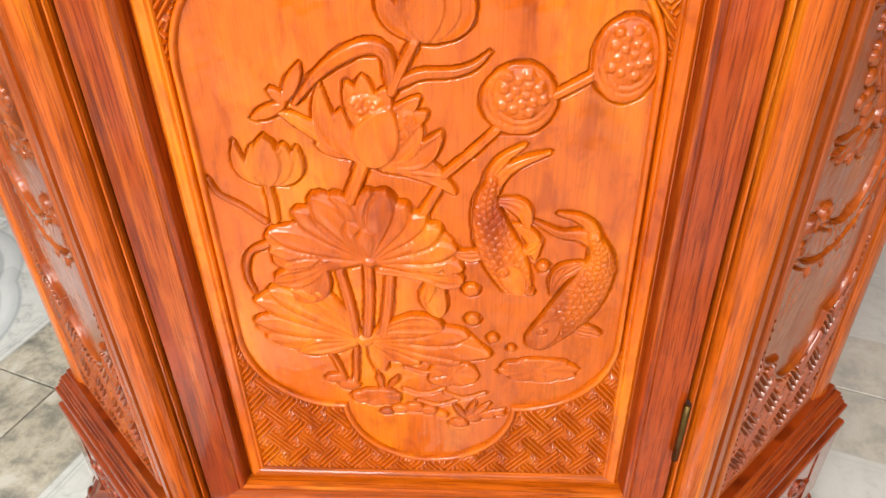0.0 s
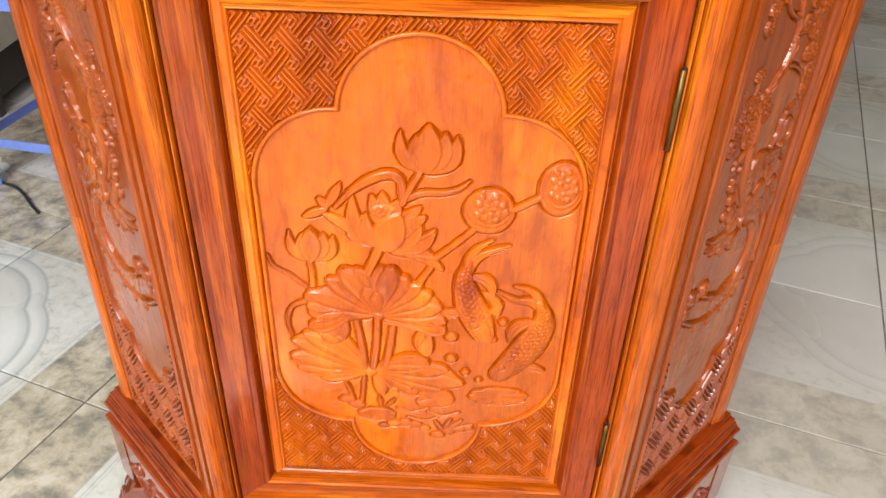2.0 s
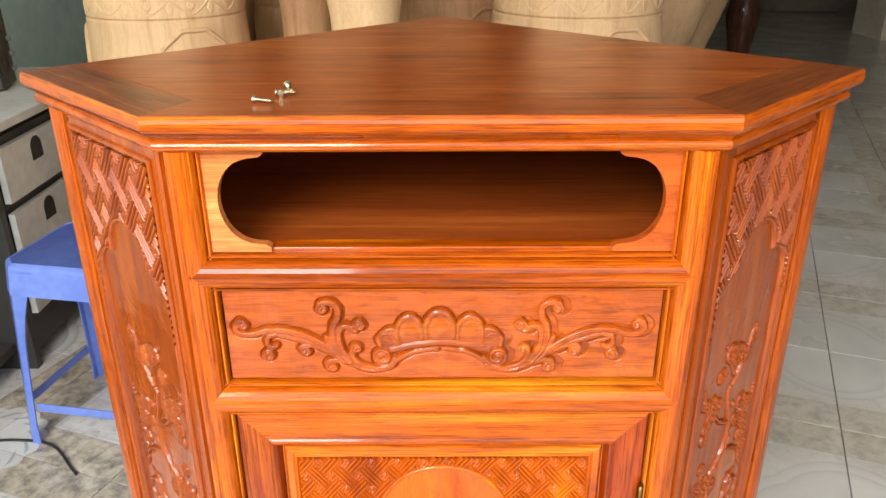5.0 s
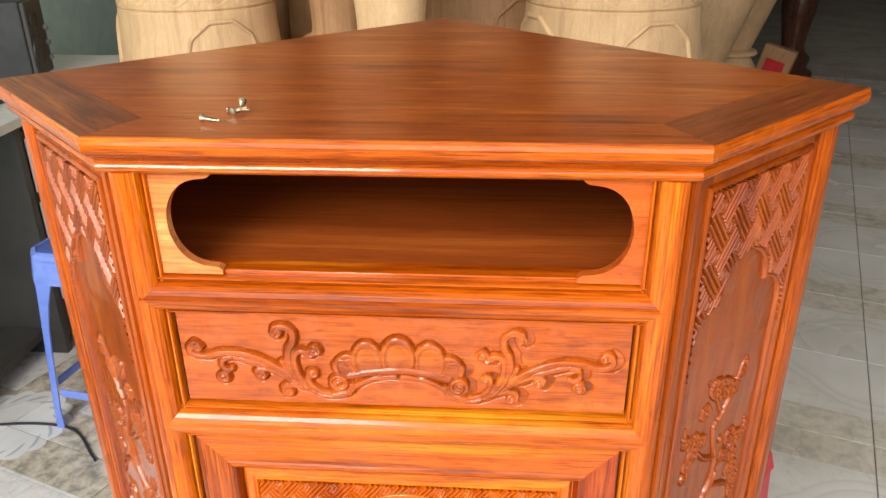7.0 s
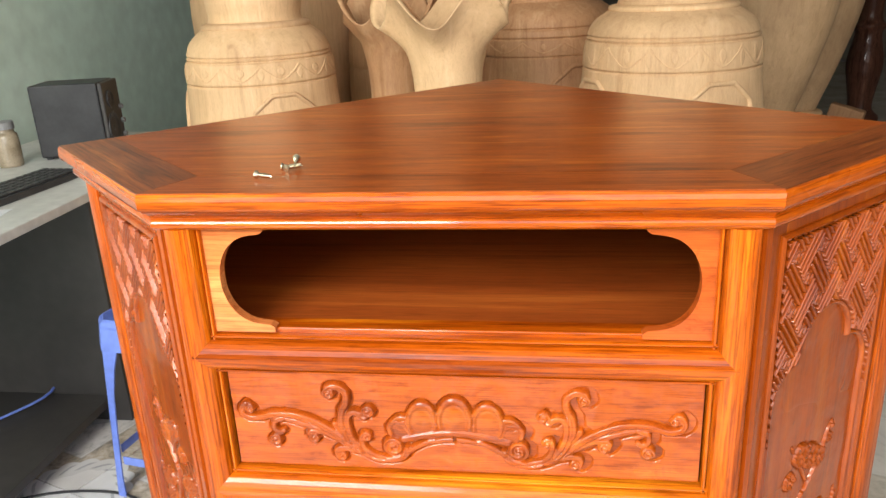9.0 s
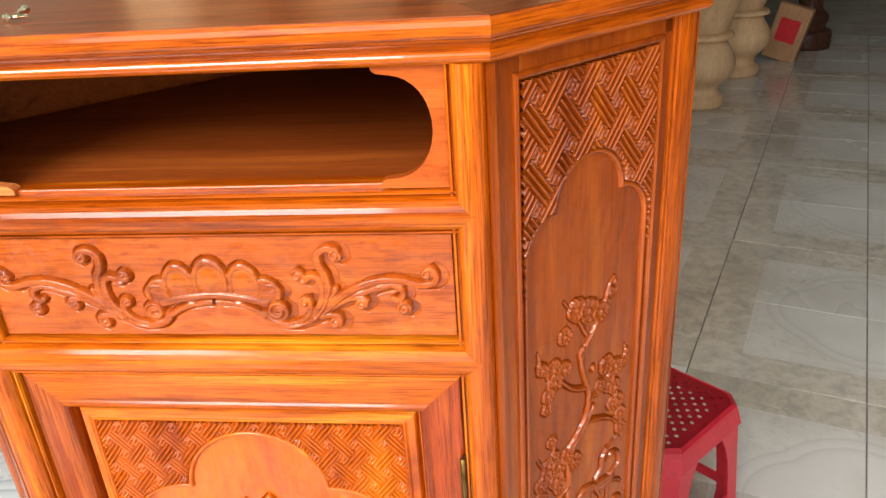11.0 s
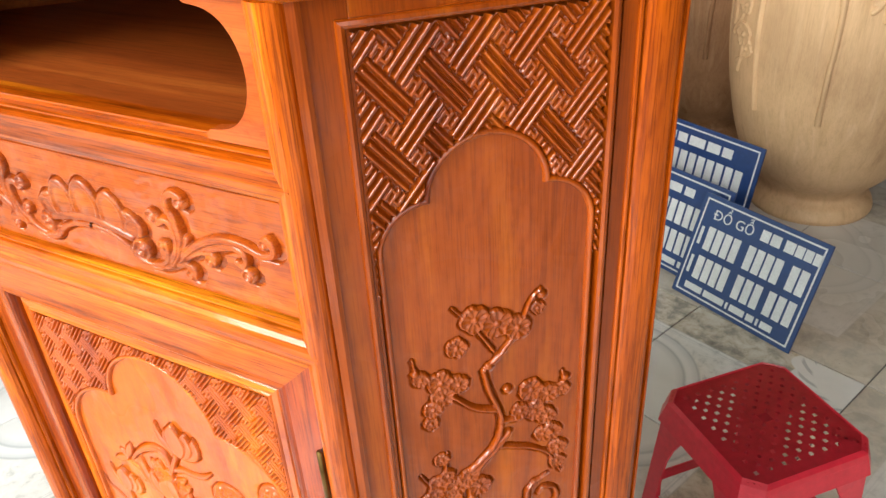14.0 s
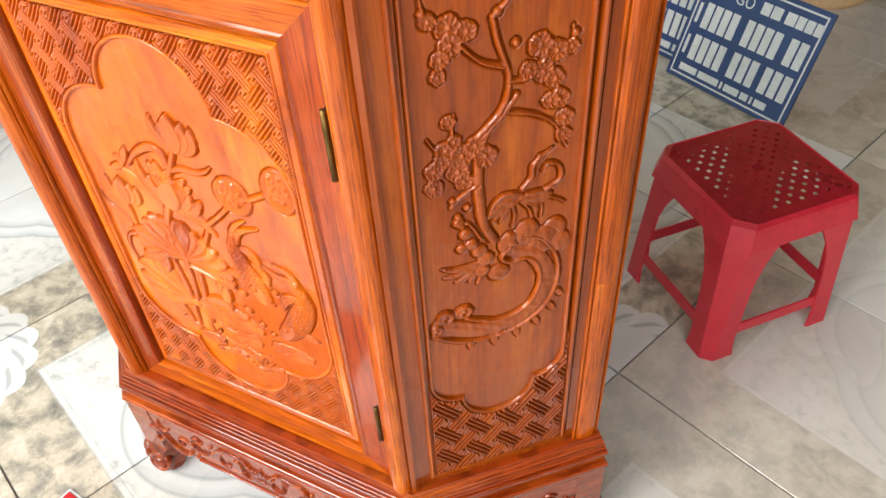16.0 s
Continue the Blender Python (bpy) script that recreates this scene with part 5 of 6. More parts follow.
for k, (_, x, y, turn, faint) in enumerate(laid[:290]):
    tile = new("tile", tile_meshes[1 if faint else 0])
    tile.parent = floor
    tile.matrix_local = pose(x, y, 0, 0, random.uniform(-0.06, 0.06), FLOOR_TURN + turn)
far_v, far_f = [], []
for _, x, y, turn, faint in laid[290:]:
    n = len(far_v)
    for z in (-0.003, 0.0):
        far_v += [(x + c * ca - d * sa, y + c * sa + d * ca, z) for c, d in ((-0.1984, -0.1984), (0.1984, -0.1984), (0.1984, 0.1984), (-0.1984, 0.1984))]
    far_f += [(n + 4, n + 5, n + 6, n + 7)] + [(n + k, n + (k + 1) % 4, n + 4 + (k + 1) % 4, n + 4 + k) for k in range(4)]
far_tiles = mesh_object("far_tiles", far_v, far_f, mottled("far_tile_glaze", (0.42, 0.38, 0.32), (0.56, 0.52, 0.45), 4.0, 0.2), floor)
far_tiles["kind"] = "stuff"


# ---- turned vases of raw wood behind the cabinet ----
def smooth_profile(points, per=8):
    return [tuple(p) for p in curve_points(points, per)]


def carve_ring(profile, heights, depth=0.006, width=0.007):
    """Cuts grooves into a turned profile."""
    r0, z0 = np.array(profile).T
    zs = np.unique(np.concatenate([z0] + [[h - width, h - width * 0.4, h, h + width * 0.4, h + width] for h in heights]))
    if len(heights) and np.all(np.diff(z0) > 0):
        out = []
        for z in zs:
            cut = sum(depth * max(0, 1 - abs(z - h) / width) for h in heights)
            out.append((float(np.interp(z, z0, r0)) - cut, float(z)))
        return out
    return [(r - sum(depth * max(0, 1 - abs(z - h) / width) for h in heights), z) for r, z in profile]


def vase_relief(parent, radius_at, angle, width, z0, z1, mat, seed):
    """A raised arch-shaped cartouche with sprays inside, wrapped on the body."""
    rng = np.random.default_rng(seed)
    c = Carving(-width * 500, width * 500, z0 * 1000, z1 * 1000, 3.5)
    X, Z = c.X, c.Z
    w, zm, zt = width * 500, z0 * 1000, z1 * 1000
    arch = np.hypot(X / (w * 0.86), np.maximum(Z - (zt - w * 0.95), 0) / (w * 0.86))
    edge = np.abs(arch - 1 + 0.05 * np.abs(np.sin(np.arctan2(Z - zt + w, X) * 5)))
    c.h = np.where((edge < 0.06), 9 * np.sqrt(np.clip(1 - (edge / 0.06) ** 2, 0, 1)), 0)
    for k in range(9):
        a = rng.uniform(-0.5, 0.5, 2)
        base = (a[0] * w, zm + (zt - zm) * rng.uniform(0.15, 0.6))
        tip = (base[0] + rng.uniform(-0.4, 0.4) * w, base[1] + rng.uniform(0.1, 0.4) * w * 2)
        c.stroke([base, ((base[0] + tip[0]) / 2 + 10, (base[1] + tip[1]) / 2), tip], 7, 3, 7)
        blossom(c, tip[0], tip[1], rng.uniform(18, 34), 8)
    c.h = np.where(arch < 1.08, c.h, 0)
    wrap_carving(c, parent, radius_at, angle, mat, "carved_cartouche", "raised carved cartouche with flowers")


def wrap_carving(c, parent, radius_at, angle, mat, name, label=""):
    """Bends a flat carving round a turned body."""
    up = c.h > 0.01
    cell = up[:-1, :-1] | up[1:, :-1] | up[:-1, 1:] | up[1:, 1:]
    used = np.zeros_like(up)
    for i in (0, 1):
        for j in (0, 1):
            used[i:used.shape[0] - 1 + i, j:used.shape[1] - 1 + j] |= cell
    index = np.full(up.shape, -1)
    index[used] = np.arange(used.sum())
    body_r = np.interp(c.Z / 1000, radius_at[1], radius_at[0])
    rr = body_r + np.where(up, c.h / 1000, -0.004)
    th = angle + c.X / 1000 / np.mean(body_r)
    verts = np.stack([(rr * np.cos(th))[used], (rr * np.sin(th))[used], (c.Z / 1000)[used]], 1)
    r, q = np.nonzero(cell)
    faces = np.stack([index[r, q], index[r, q + 1], index[r + 1, q + 1], index[r + 1, q]], 1)
    mesh_object(name, verts.tolist(), faces.tolist(), mat, parent, label, True)


def jar_vase(x, y, k, mat, label, grooves, turn=0.0, reliefs=2, seed=1, foot=None, squat=1.0):
    """A big-bellied turned vase; k scales it."""
    m = pose(x, y, 0, 0, 0, turn)
    v = thing("wooden_vase", label, "vase", "raw wooden vases", m=m)
    base = [(0.17, 0.0), (0.175, 0.015), (0.165, 0.04), (0.145, 0.06), (0.16, 0.09), (0.215, 0.16), (0.265, 0.32), (0.29, 0.52), (0.288, 0.74), (0.275, 0.90), (0.268, 1.00), (0.245, 1.065), (0.20, 1.10),
            (0.172, 1.118), (0.165, 1.14), (0.17, 1.18), (0.15, 1.22), (0.145, 1.32), (0.17, 1.42), (0.215, 1.50), (0.22, 1.515)]
    prof = carve_ring([(r * k, z * k * squat) for r, z in smooth_profile(base, 26)], [g * k * squat for g in grooves], 0.007 * k, 0.006 * k)
    body = part("body", lathe(prof, 96), mat, v, smooth=True)
    ring = [(0.165, 1.095), (0.19, 1.10), (0.196, 1.108), (0.19, 1.117), (0.165, 1.122)]
    part("shoulder_ring", lathe([(r * k, z * k * squat) for r, z in smooth_profile(ring, 4)], 64), mat, v, smooth=True)
    radius = (np.array([p[0] for p in prof]), np.array([p[1] for p in prof]))
    # a band of pointed scallops between the grooves
    zb0, zb1 = grooves[0] * k * squat * 1000 + 8, grooves[1] * k * squat * 1000 - 8
    turnlen = math.pi * 0.265 * k * 1000
    c = Carving(-turnlen * 0.62, turnlen * 0.62, zb0, zb1, 3.0)
    w = 2 * turnlen / 12
    for q in range(-4, 5):
        x0 = q * w
        c.stroke([(x0 - w / 2, zb1 - 4), (x0 - w * 0.3, (zb0 + zb1) / 2), (x0, zb0 + 6), (x0 + w * 0.3, (zb0 + zb1) / 2), (x0 + w / 2, zb1 - 4)], 3.2, 3.2, 2.6)
        c.petal((x0, zb1 - 6), (x0, zb0 + 16), 12, 2.6, 0.2)
        c.petal((x0 + w / 2, zb0 + 4), (x0 + w / 2, zb1 - 10), 10, 2.4, 0.2)
    wrap_carving(c, v, radius, -math.pi / 2, mat, "scallop_band", "carved band of pointed scallops")
    for a in range(reliefs):
        vase_relief(v, radius, -math.pi / 2 + 2 * math.pi * a / max(reliefs, 1), 0.30 * k, 0.34 * k * squat, (grooves[0] - 0.012) * k * squat, mat, seed + a)
    return v


jar_vase(0.425, 1.99, 0.98, raw_wood, "large pale raw wood vase with carved shoulders standing on tiles", (0.935, 1.018, 1.03), 24, 4, 3)
jar_vase(-0.79, 1.72, 0.80, raw_wood, "large pale raw wood vase with grooved shoulder and carved cartouche", (0.955, 1.02, 1.03), 35, 3, 11, squat=1.235)
jar_vase(0.03, 2.42, 1.0, raw_wood_red, "large brownish raw wood vase standing in shade", (0.93, 0.99, 1.02), 30, 3, 21)


def flute_vase(x, y, h, mat, label, turn, neck=0.085, lip=0.175):
    """A tall vase with a ruffled trumpet mouth."""
    v = thing("trumpet_vase", label, "vase", "raw wooden trumpet vases", m=pose(x, y, 0, 0, 0, turn))
    base = [(0.12, 0.0), (0.125, 0.03), (0.09, 0.08), (0.075, 0.14), (0.10, 0.28), (0.135, 0.46), (0.14, 0.58), (0.115, 0.70), (0.088, 0.79), (0.098, 0.805), (0.084, 0.82), (neck, 0.84), (neck + 0.004, 0.93),
            (neck + 0.02, 1.0), (neck + 0.05, 1.05), (lip, 1.095)]
    top = base[-1][1]
    prof = smooth_profile(base, 8)
    prof += [(r - 0.012, z + 0.002) for r, z in prof[::-1] if z > 0.95]
    k = h / 1.095

    def ruffle(a, r, z):
        f = max(0, (z - 0.98) / 0.115)
        w = math.sin(a * 5 + 0.6)
        return (r * k * (1 + 0.10 * f * w), (z + 0.042 * f * math.cos(a * 5 + 0.3)) * k)

    part("body", lathe(prof, 80, ruffle), mat, v, smooth=True)
    part("neck_ring", lathe([(r * k, z * k) for r, z in smooth_profile([(0.080, 0.795), (0.098, 0.80), (0.101, 0.808), (0.098, 0.816), (0.080, 0.82)], 4)], 48), mat, v, smooth=True)
    part("foot", lathe([(r * k, z * k) for r, z in ((0.125, 0.0), (0.135, 0.004), (0.135, 0.022), (0.122, 0.03))], 48), mat, v, smooth=True)
    return v


flute_vase(-0.205, 1.52, 1.13, raw_wood, "pale raw wood vase with ruffled trumpet mouth", 20)
flute_vase(-0.40, 1.78, 1.13, raw_wood_red, "smaller raw wood vase with ruffled mouth", 70, 0.072, 0.15)
# a rough tall blank behind and a dark figured one in the shade
bm = lathe(carve_ring([(r, z) for r, z in smooth_profile([(0.2, 0), (0.25, 0.3), (0.29, 0.7), (0.27, 1.1), (0.2, 1.4), (0.17, 1.7), (0.21, 1.95)], 8)], (0.9, 1.1), 0.006, 0.01), 64)
part("body", bm, raw_wood_red, thing("wooden_vase", "tall reddish raw wood vase behind the others", "vase", "raw wooden vases", m=pose(-0.42, 2.45, 0)), smooth=True)
for vx, vy, vk, words in ((1.10, 3.58, 1.0, "tall pale raw wood vase on a turned pedestal foot"), (1.44, 4.22, 1.0, "pale turned wood vase on a bulbous pedestal foot")):
    v = thing("pedestal_vase", words, "vase", "raw wooden vases", m=pose(vx, vy, 0))
    part("pedestal", lathe([(r * vk, z * vk) for r, z in smooth_profile([(0.125, 0), (0.135, 0.015), (0.13, 0.05), (0.105, 0.075), (0.11, 0.11), (0.165, 0.17), (0.175, 0.24), (0.14, 0.31), (0.115, 0.345)], 6)], 48), raw_wood, v, smooth=True)
    part("collar", lathe([(r * vk, z * vk) for r, z in smooth_profile([(0.11, 0.340), (0.155, 0.348), (0.16, 0.36), (0.15, 0.372), (0.12, 0.38)], 4)], 48), raw_wood, v, smooth=True)
    part("body", lathe([(r * vk, z * vk) for r, z in smooth_profile([(0.12, 0.375), (0.15, 0.46), (0.22, 0.66), (0.30, 0.95), (0.32, 1.2), (0.28, 1.5), (0.2, 1.8), (0.19, 2.0)], 6)], 56), raw_wood, v, smooth=True)
bm = lathe([(r, z) for r, z in smooth_profile([(0.2, 0), (0.22, 0.04), (0.2, 0.1), (0.24, 0.4), (0.30, 0.8), (0.32, 1.15), (0.27, 1.5), (0.2, 1.8), (0.19, 2.0)], 8)], 64)
part("body", bm, raw_wood, thing("wooden_vase", "tall pale raw wood vase behind the other vases", "vase", "raw wooden vases", m=pose(-1.0, 2.5, 0)), smooth=True)

for v in [o for o in list(scene.objects) if o.type == "EMPTY" and o.name.startswith("wooden_vase") and len(o.children) == 1]:
    part("foot_ring", lathe([(0.215, 0.0), (0.232, 0.006), (0.232, 0.03), (0.215, 0.04)], 48), v.children[0].data.materials[0], v, smooth=True)
    part("neck_ring", lathe(smooth_profile([(0.16, 1.60), (0.235, 1.61), (0.24, 1.62), (0.235, 1.63), (0.16, 1.64)], 3), 48), v.children[0].data.materials[0], v, smooth=True)

# dark turned column in the far room
col_prof = smooth_profile([(0.15, 0), (0.15, 0.10), (0.11, 0.13), (0.12, 0.2), (0.075, 0.26), (0.09, 0.4), (0.11, 0.55), (0.08, 0.72), (0.10, 0.78), (0.07, 0.84), (0.085, 1.1), (0.10, 1.3), (0.07, 1.5), (0.12, 1.6), (0.12, 1.68)], 5)
part("shaft", lathe(col_prof, 40), dark_wood, thing("turned_column", "dark turned wooden plant column standing in the far room", "column", m=pose(2.05, 4.9, 0)), smooth=True)


# ---- plastic stools ----
def plastic_stool(name, label, mat, x, y, turn, seat, foot, height, holes, stout=0.50):
    """A moulded stool: pierced seat with rolled rim, four tapering legs, stretchers between them."""
    s = thing(name, label, "stool", m=pose(x, y, 0, 0, 0, turn))
    hs, hf, z = seat / 2, foot / 2, height
    cut = hs * 0.22
    # seat plate from small cells, leaving out the holes
    n = 37
    cell = seat / n
    keep = set()
    for i in range(n):
        for j in range(n):
            cx, cy = (i - (n - 1) / 2), (j - (n - 1) / 2)
            if abs(cx) + abs(cy) > n * 0.89:
                continue
            hole = holes and abs(cx) < 15 and abs(cy) < 15 and (i % 4 == 0 and j % 4 == 0 or i % 4 == 2 and j % 4 == 2) and not abs(cx) + abs(cy) < 3.5
            middle = holes and math.hypot(cx, cy) < 1.5
            if not (hole or middle):
                keep.add((i, j))
    bm = bmesh.new()
    grid = {}

    def vert(i, j):
        if (i, j) not in grid:
            a, b = (i - n / 2) * cell, (j - n / 2) * cell
            dome = -0.004 * (max(abs(a), abs(b)) / hs) ** 4
            grid[(i, j)] = bm.verts.new((a, b, z + dome))
        return grid[(i, j)]

    for i, j in keep:
        bm.faces.new((vert(i, j), vert(i + 1, j), vert(i + 1, j + 1), vert(i, j + 1)))
    res = bmesh.ops.solidify(bm, geom=bm.faces[:], thickness=0.004)
    part("seat", bm, mat, s)
    # apron skirt and legs
    def ring(h, zz, c):
        return [(-h + c, -h, zz), (h - c, -h, zz), (h, -h + c, zz), (h, h - c, zz), (h - c, h, zz), (-h + c, h, zz), (-h, h - c, zz), (-h, -h + c, zz)]
    bm = bmesh.new()
    prof = [(hs - 0.004, z - 0.0005), (hs + 0.002, z - 0.006), (hs + 0.004, z - 0.014), (hs + 0.010, z - height * 0.16), (hs + 0.007, z - height * 0.16), (hs + 0.001, z - 0.014), (hs - 0.006, z - 0.006)]
    rings = [[bm.verts.new(p) for p in ring(h, zz, cut)] for h, zz in prof]
    for a, b in zip(rings, rings[1:] + rings[:1]):
        for i in range(8):
            bm.faces.new((a[i], a[(i + 1) % 8], b[(i + 1) % 8], b[i]))
    part("skirt", bm, mat, s, smooth=False)
    for sx in (-1, 1):
        for sy in (-1, 1):
            bm = bmesh.new()
            rows = []
            for f in np.linspace(0, 1, 9):
                zz = (z - 0.016) * (1 - f)
                h = hs + 0.0045 + (hf - hs - 0.004) * f
                flare = 0.045 * max(0, 1 - f / 0.5) ** 2.2
                wl = hs * (stout - 0.08 * f) + flare + (0.006 if f > 0.98 else 0)
                c = cut * (1 - 0.35 * f)
                t_ = 0.004
                outer = [(h - wl, h), (h - c, h), (h, h - c), (h, h - wl)]
                inner = [(h - t_, h - wl), (h - t_, h - c - t_ * 0.4), (h - c - t_ * 0.4, h - t_), (h - wl, h - t_)]
                rows.append([bm.verts.new((sx * a, sy * b, zz)) for a, b in outer + inner])
            for lo, hi in zip(rows, rows[1:]):
                for i in range(8):
                    bm.faces.new((lo[i], lo[(i + 1) % 8], hi[(i + 1) % 8], hi[i]))
            bm.faces.new(rows[0])
            bm.faces.new(rows[-1][::-1])
            part("leg", bm, mat, s)
    zs = height * 0.22
    h = hs + (hf - hs) * 0.78
    for k in range(4):
        bm = block(-h * 0.72, h * 0.72, h - 0.005, h - 0.001, zs - 0.012, zs + 0.010, 0.001)
        part("stretcher", bm, mat, s, m=pose(0, 0, 0, 0, 0, 90 * k))
    return s


plastic_stool("plastic_stool", "small red plastic stool with a pierced seat on tiles", red_plastic, 0.461, 0.671, 48, 0.222, 0.252, 0.272, True)
plastic_stool("plastic_stool", "tall periwinkle blue plastic stool beside the desk", blue_plastic, -0.849, 1.115, -10, 0.275, 0.326, 0.482, False, 0.34)

# ---- desk with speaker, keyboard and jar ----
desk = thing("computer_desk", "worn grey-white laminate computer desk with dark side panel", "desk")
part("desktop", block(-1.80, -1.145, 0.35, 2.15, 0.685, 0.71, 0.003), desk_white, desk, "pale worn laminate top")
part("side_panel", block(-1.74, -1.17, 2.05, 2.075, 0.0, 0.684), desk_dark, desk)
part("side_panel", block(-1.74, -1.17, 1.32, 1.345, 0.0, 0.684), desk_dark, desk)
part("foot_shelf", block(-1.76, -1.22, 0.40, 1.32, 0.06, 0.085, 0.002), desk_dark, desk, "dark low footboard")
part("foot_block", block(-1.30, -1.25, 0.46, 0.58, 0.0, 0.06, 0.002), raw_wood_red, desk)
for z0, z1 in ((0.49, 0.64), (0.16, 0.46)):
    d = part("drawer", plate([(0.0, z0), (0.62, z0), (0.62, z1), (0.0, z1)], -0.009, 0.009), desk_white, desk, "", pose(-1.165, 1.36, 0, 0, 0, 90))
    hz = z1 - 0.075
    pts = [(0.15, hz), (0.21, hz)] + [(0.18 + 0.03 * math.cos(a), hz + 0.035 + 0.03 * math.sin(a)) for a in np.linspace(0, math.pi, 9)]
    # no opening is cut: a black plate gives the finger hole's shade
    part("finger_hole", plate(pts, -0.0105, 0.0), black_plastic, d)
part("drawer_carcass", block(-1.74, -1.18, 1.346, 2.049, 0.04, 0.66), desk_dark, desk)

speaker = thing("loudspeaker", "black box loudspeaker standing on the desk", "speaker", m=pose(-1.35, 1.80, 0.71, 0, 0, 12))
part("cabinet_box", block(-0.21, 0.0, -0.075, 0.075, 0.006, 0.232, 0.006), black_plastic, speaker)
front = part("front_panel", block(0.0005, 0.014, -0.073, 0.073, 0.008, 0.230, 0.004), desk_dark, speaker)
for zc, rr in ((0.175, 0.028), (0.085, 0.05)):
    part("driver", lathe(smooth_profile([(rr, 0), (rr, 0.006), (rr * 0.85, 0.006), (rr * 0.3, -0.004), (rr * 0.2, 0.003), (0.002, 0.005)], 3), 32), black_plastic, front, m=pose(0.012, -0.02, zc, 0, 90, 0), smooth=True)
for k in range(3):
    part("knob", lathe([(0.008, 0), (0.008, 0.01), (0.006, 0.012), (0.001, 0.012)], 20), grey_plastic, front, m=pose(0.013, 0.058, 0.05 + 0.045 * k, 0, 90, 0))
for sx in (-0.19, -0.02):
    for sy in (-0.06, 0.06):
        part("rubber_foot", lathe([(0.01, 0), (0.01, 0.0065)], 14), black_plastic, speaker, m=pose(sx, sy, 0))

keyboard = thing("keyboard", "black computer keyboard lying on the desk", "keyboard", m=pose(-1.36, 1.28, 0.71, 0, 0, 84))
part("case", block(-0.22, 0.22, -0.07, 0.07, 0.0, 0.018, 0.004), black_plastic, keyboard)
for r in range(5):
    for c_ in range(14):
        part("key", block(-0.205 + 0.0293 * c_, -0.205 + 0.0293 * c_ + 0.025, -0.06 + 0.0245 * r, -0.06 + 0.0245 * r + 0.0205, 0.018, 0.0235, 0.002, 1), black_plastic, keyboard)
jar_glass, gt, gb = material("jar_glass", 0.05)
gb.inputs["Transmission Weight"].default_value = 1.0
gb.inputs["Base Color"].default_value = (0.75, 0.8, 0.74, 1)
jar = thing("glass_jar", "small brownish glass jar with a metal lid on the desk", "jar", m=pose(-1.60, 1.62, 0.71))
part("jar_body", lathe(smooth_profile([(0.03, 0), (0.036, 0.005), (0.036, 0.09), (0.028, 0.105), (0.028, 0.115)], 3), 28), mottled("jar_contents", (0.25, 0.2, 0.13), (0.42, 0.35, 0.25), 25.0, 0.15, 0.5), jar, smooth=True)
part("lid", lathe([(0.031, 0.115), (0.031, 0.135), (0.028, 0.138), (0.002, 0.138)], 28), grey_plastic, jar, "grey metal lid")
papers = thing("paper_sheet", "printed white paper sheet lying on the desk", "paper", m=pose(-1.33, 0.98, 0.7102, 0, 0, 8))
part("sheet", block(-0.10, 0.10, -0.15, 0.15, 0, 0.0012), sign_white, papers)
for k in range(6):
    part("print_bar", block(-0.08, 0.05, -0.12 + 0.04 * k, -0.108 + 0.04 * k, 0.0012, 0.0018), grey_plastic, papers)
# cables on the wall and floor by the desk
for k, pts in enumerate(([(-1.85, 1.1, 1.05), (-1.83, 1.2, 0.95), (-1.83, 1.25, 0.80), (-1.84, 1.22, 0.5), (-1.8, 1.3, 0.2), (-1.6, 1.2, 0.095)], [(-1.84, 0.9, 0.6), (-1.78, 1.1, 0.35), (-1.7, 1.4, 0.3), (-1.62, 1.45, 0.095)],
                         [(-1.7, 1.5, 0.095), (-1.5, 1.45, 0.12), (-1.4, 1.3, 0.1), (-1.5, 1.1, 0.092)])):
    part("wire", tube(pts, 0.004), black_plastic if k < 2 else blue_plastic, thing("cable", "thin loose cable hanging behind the desk", "cable", "loose cables"))
part("wire", tube([(-1.45, 0.75, 0.004), (-1.25, 0.95, 0.004), (-1.0, 0.98, 0.004), (-0.86, 0.86, 0.004)], 0.0035), black_plastic, thing("cable", "thin black cable lying across the tiles", "cable", "loose cables"))


# ---- blue advertising boards leaning on the vase ----
def text_mesh(body, size, mat, parent, m, name="lettering"):
    cu = bpy.data.curves.new(name, "FONT")
    cu.body, cu.size, cu.align_x, cu.extrude, cu.resolution_u = body, size, "CENTER", 0.0004, 3
    tmp = bpy.data.objects.new(name, cu)
    scene.collection.objects.link(tmp)
    me = bpy.data.meshes.new_from_object(tmp.evaluated_get(bpy.context.evaluated_depsgraph_get()))
    bpy.data.objects.remove(tmp)
    me.materials.clear()
    me.materials.append(mat)
    ob = new(name, me)
    ob.parent = parent
    ob.matrix_local = m
    return ob


def board(label, m, w, h, words):
    b = thing("sign_board", label, "sign", "blue advertising boards", m=m)
    part("panel", block(-w / 2, w / 2, -0.006, 0.0, 0, h, 0.001), sign_blue, b)
    e = 0.010
    for x0, x1, z0, z1 in ((-w / 2 + e, w / 2 - e, e, e + 0.004), (-w / 2 + e, w / 2 - e, h - e - 0.004, h - e), (-w / 2 + e, -w / 2 + e + 0.004, e + 0.004, h - e - 0.004), (w / 2 - e - 0.004, w / 2 - e, e + 0.004, h - e - 0.004)):
        part("border_line", block(x0, x1, -0.0072, -0.0064, z0, z1), sign_white, b)
    return b


def bars(parent, x0, z0, z1, widths, gap=0.004, mat=None):
    x = x0
    for w in widths:
        part("print_bar", block(x, x + w, -0.0072, -0.0064, z0, z1), mat or sign_white, parent)
        x += w + gap


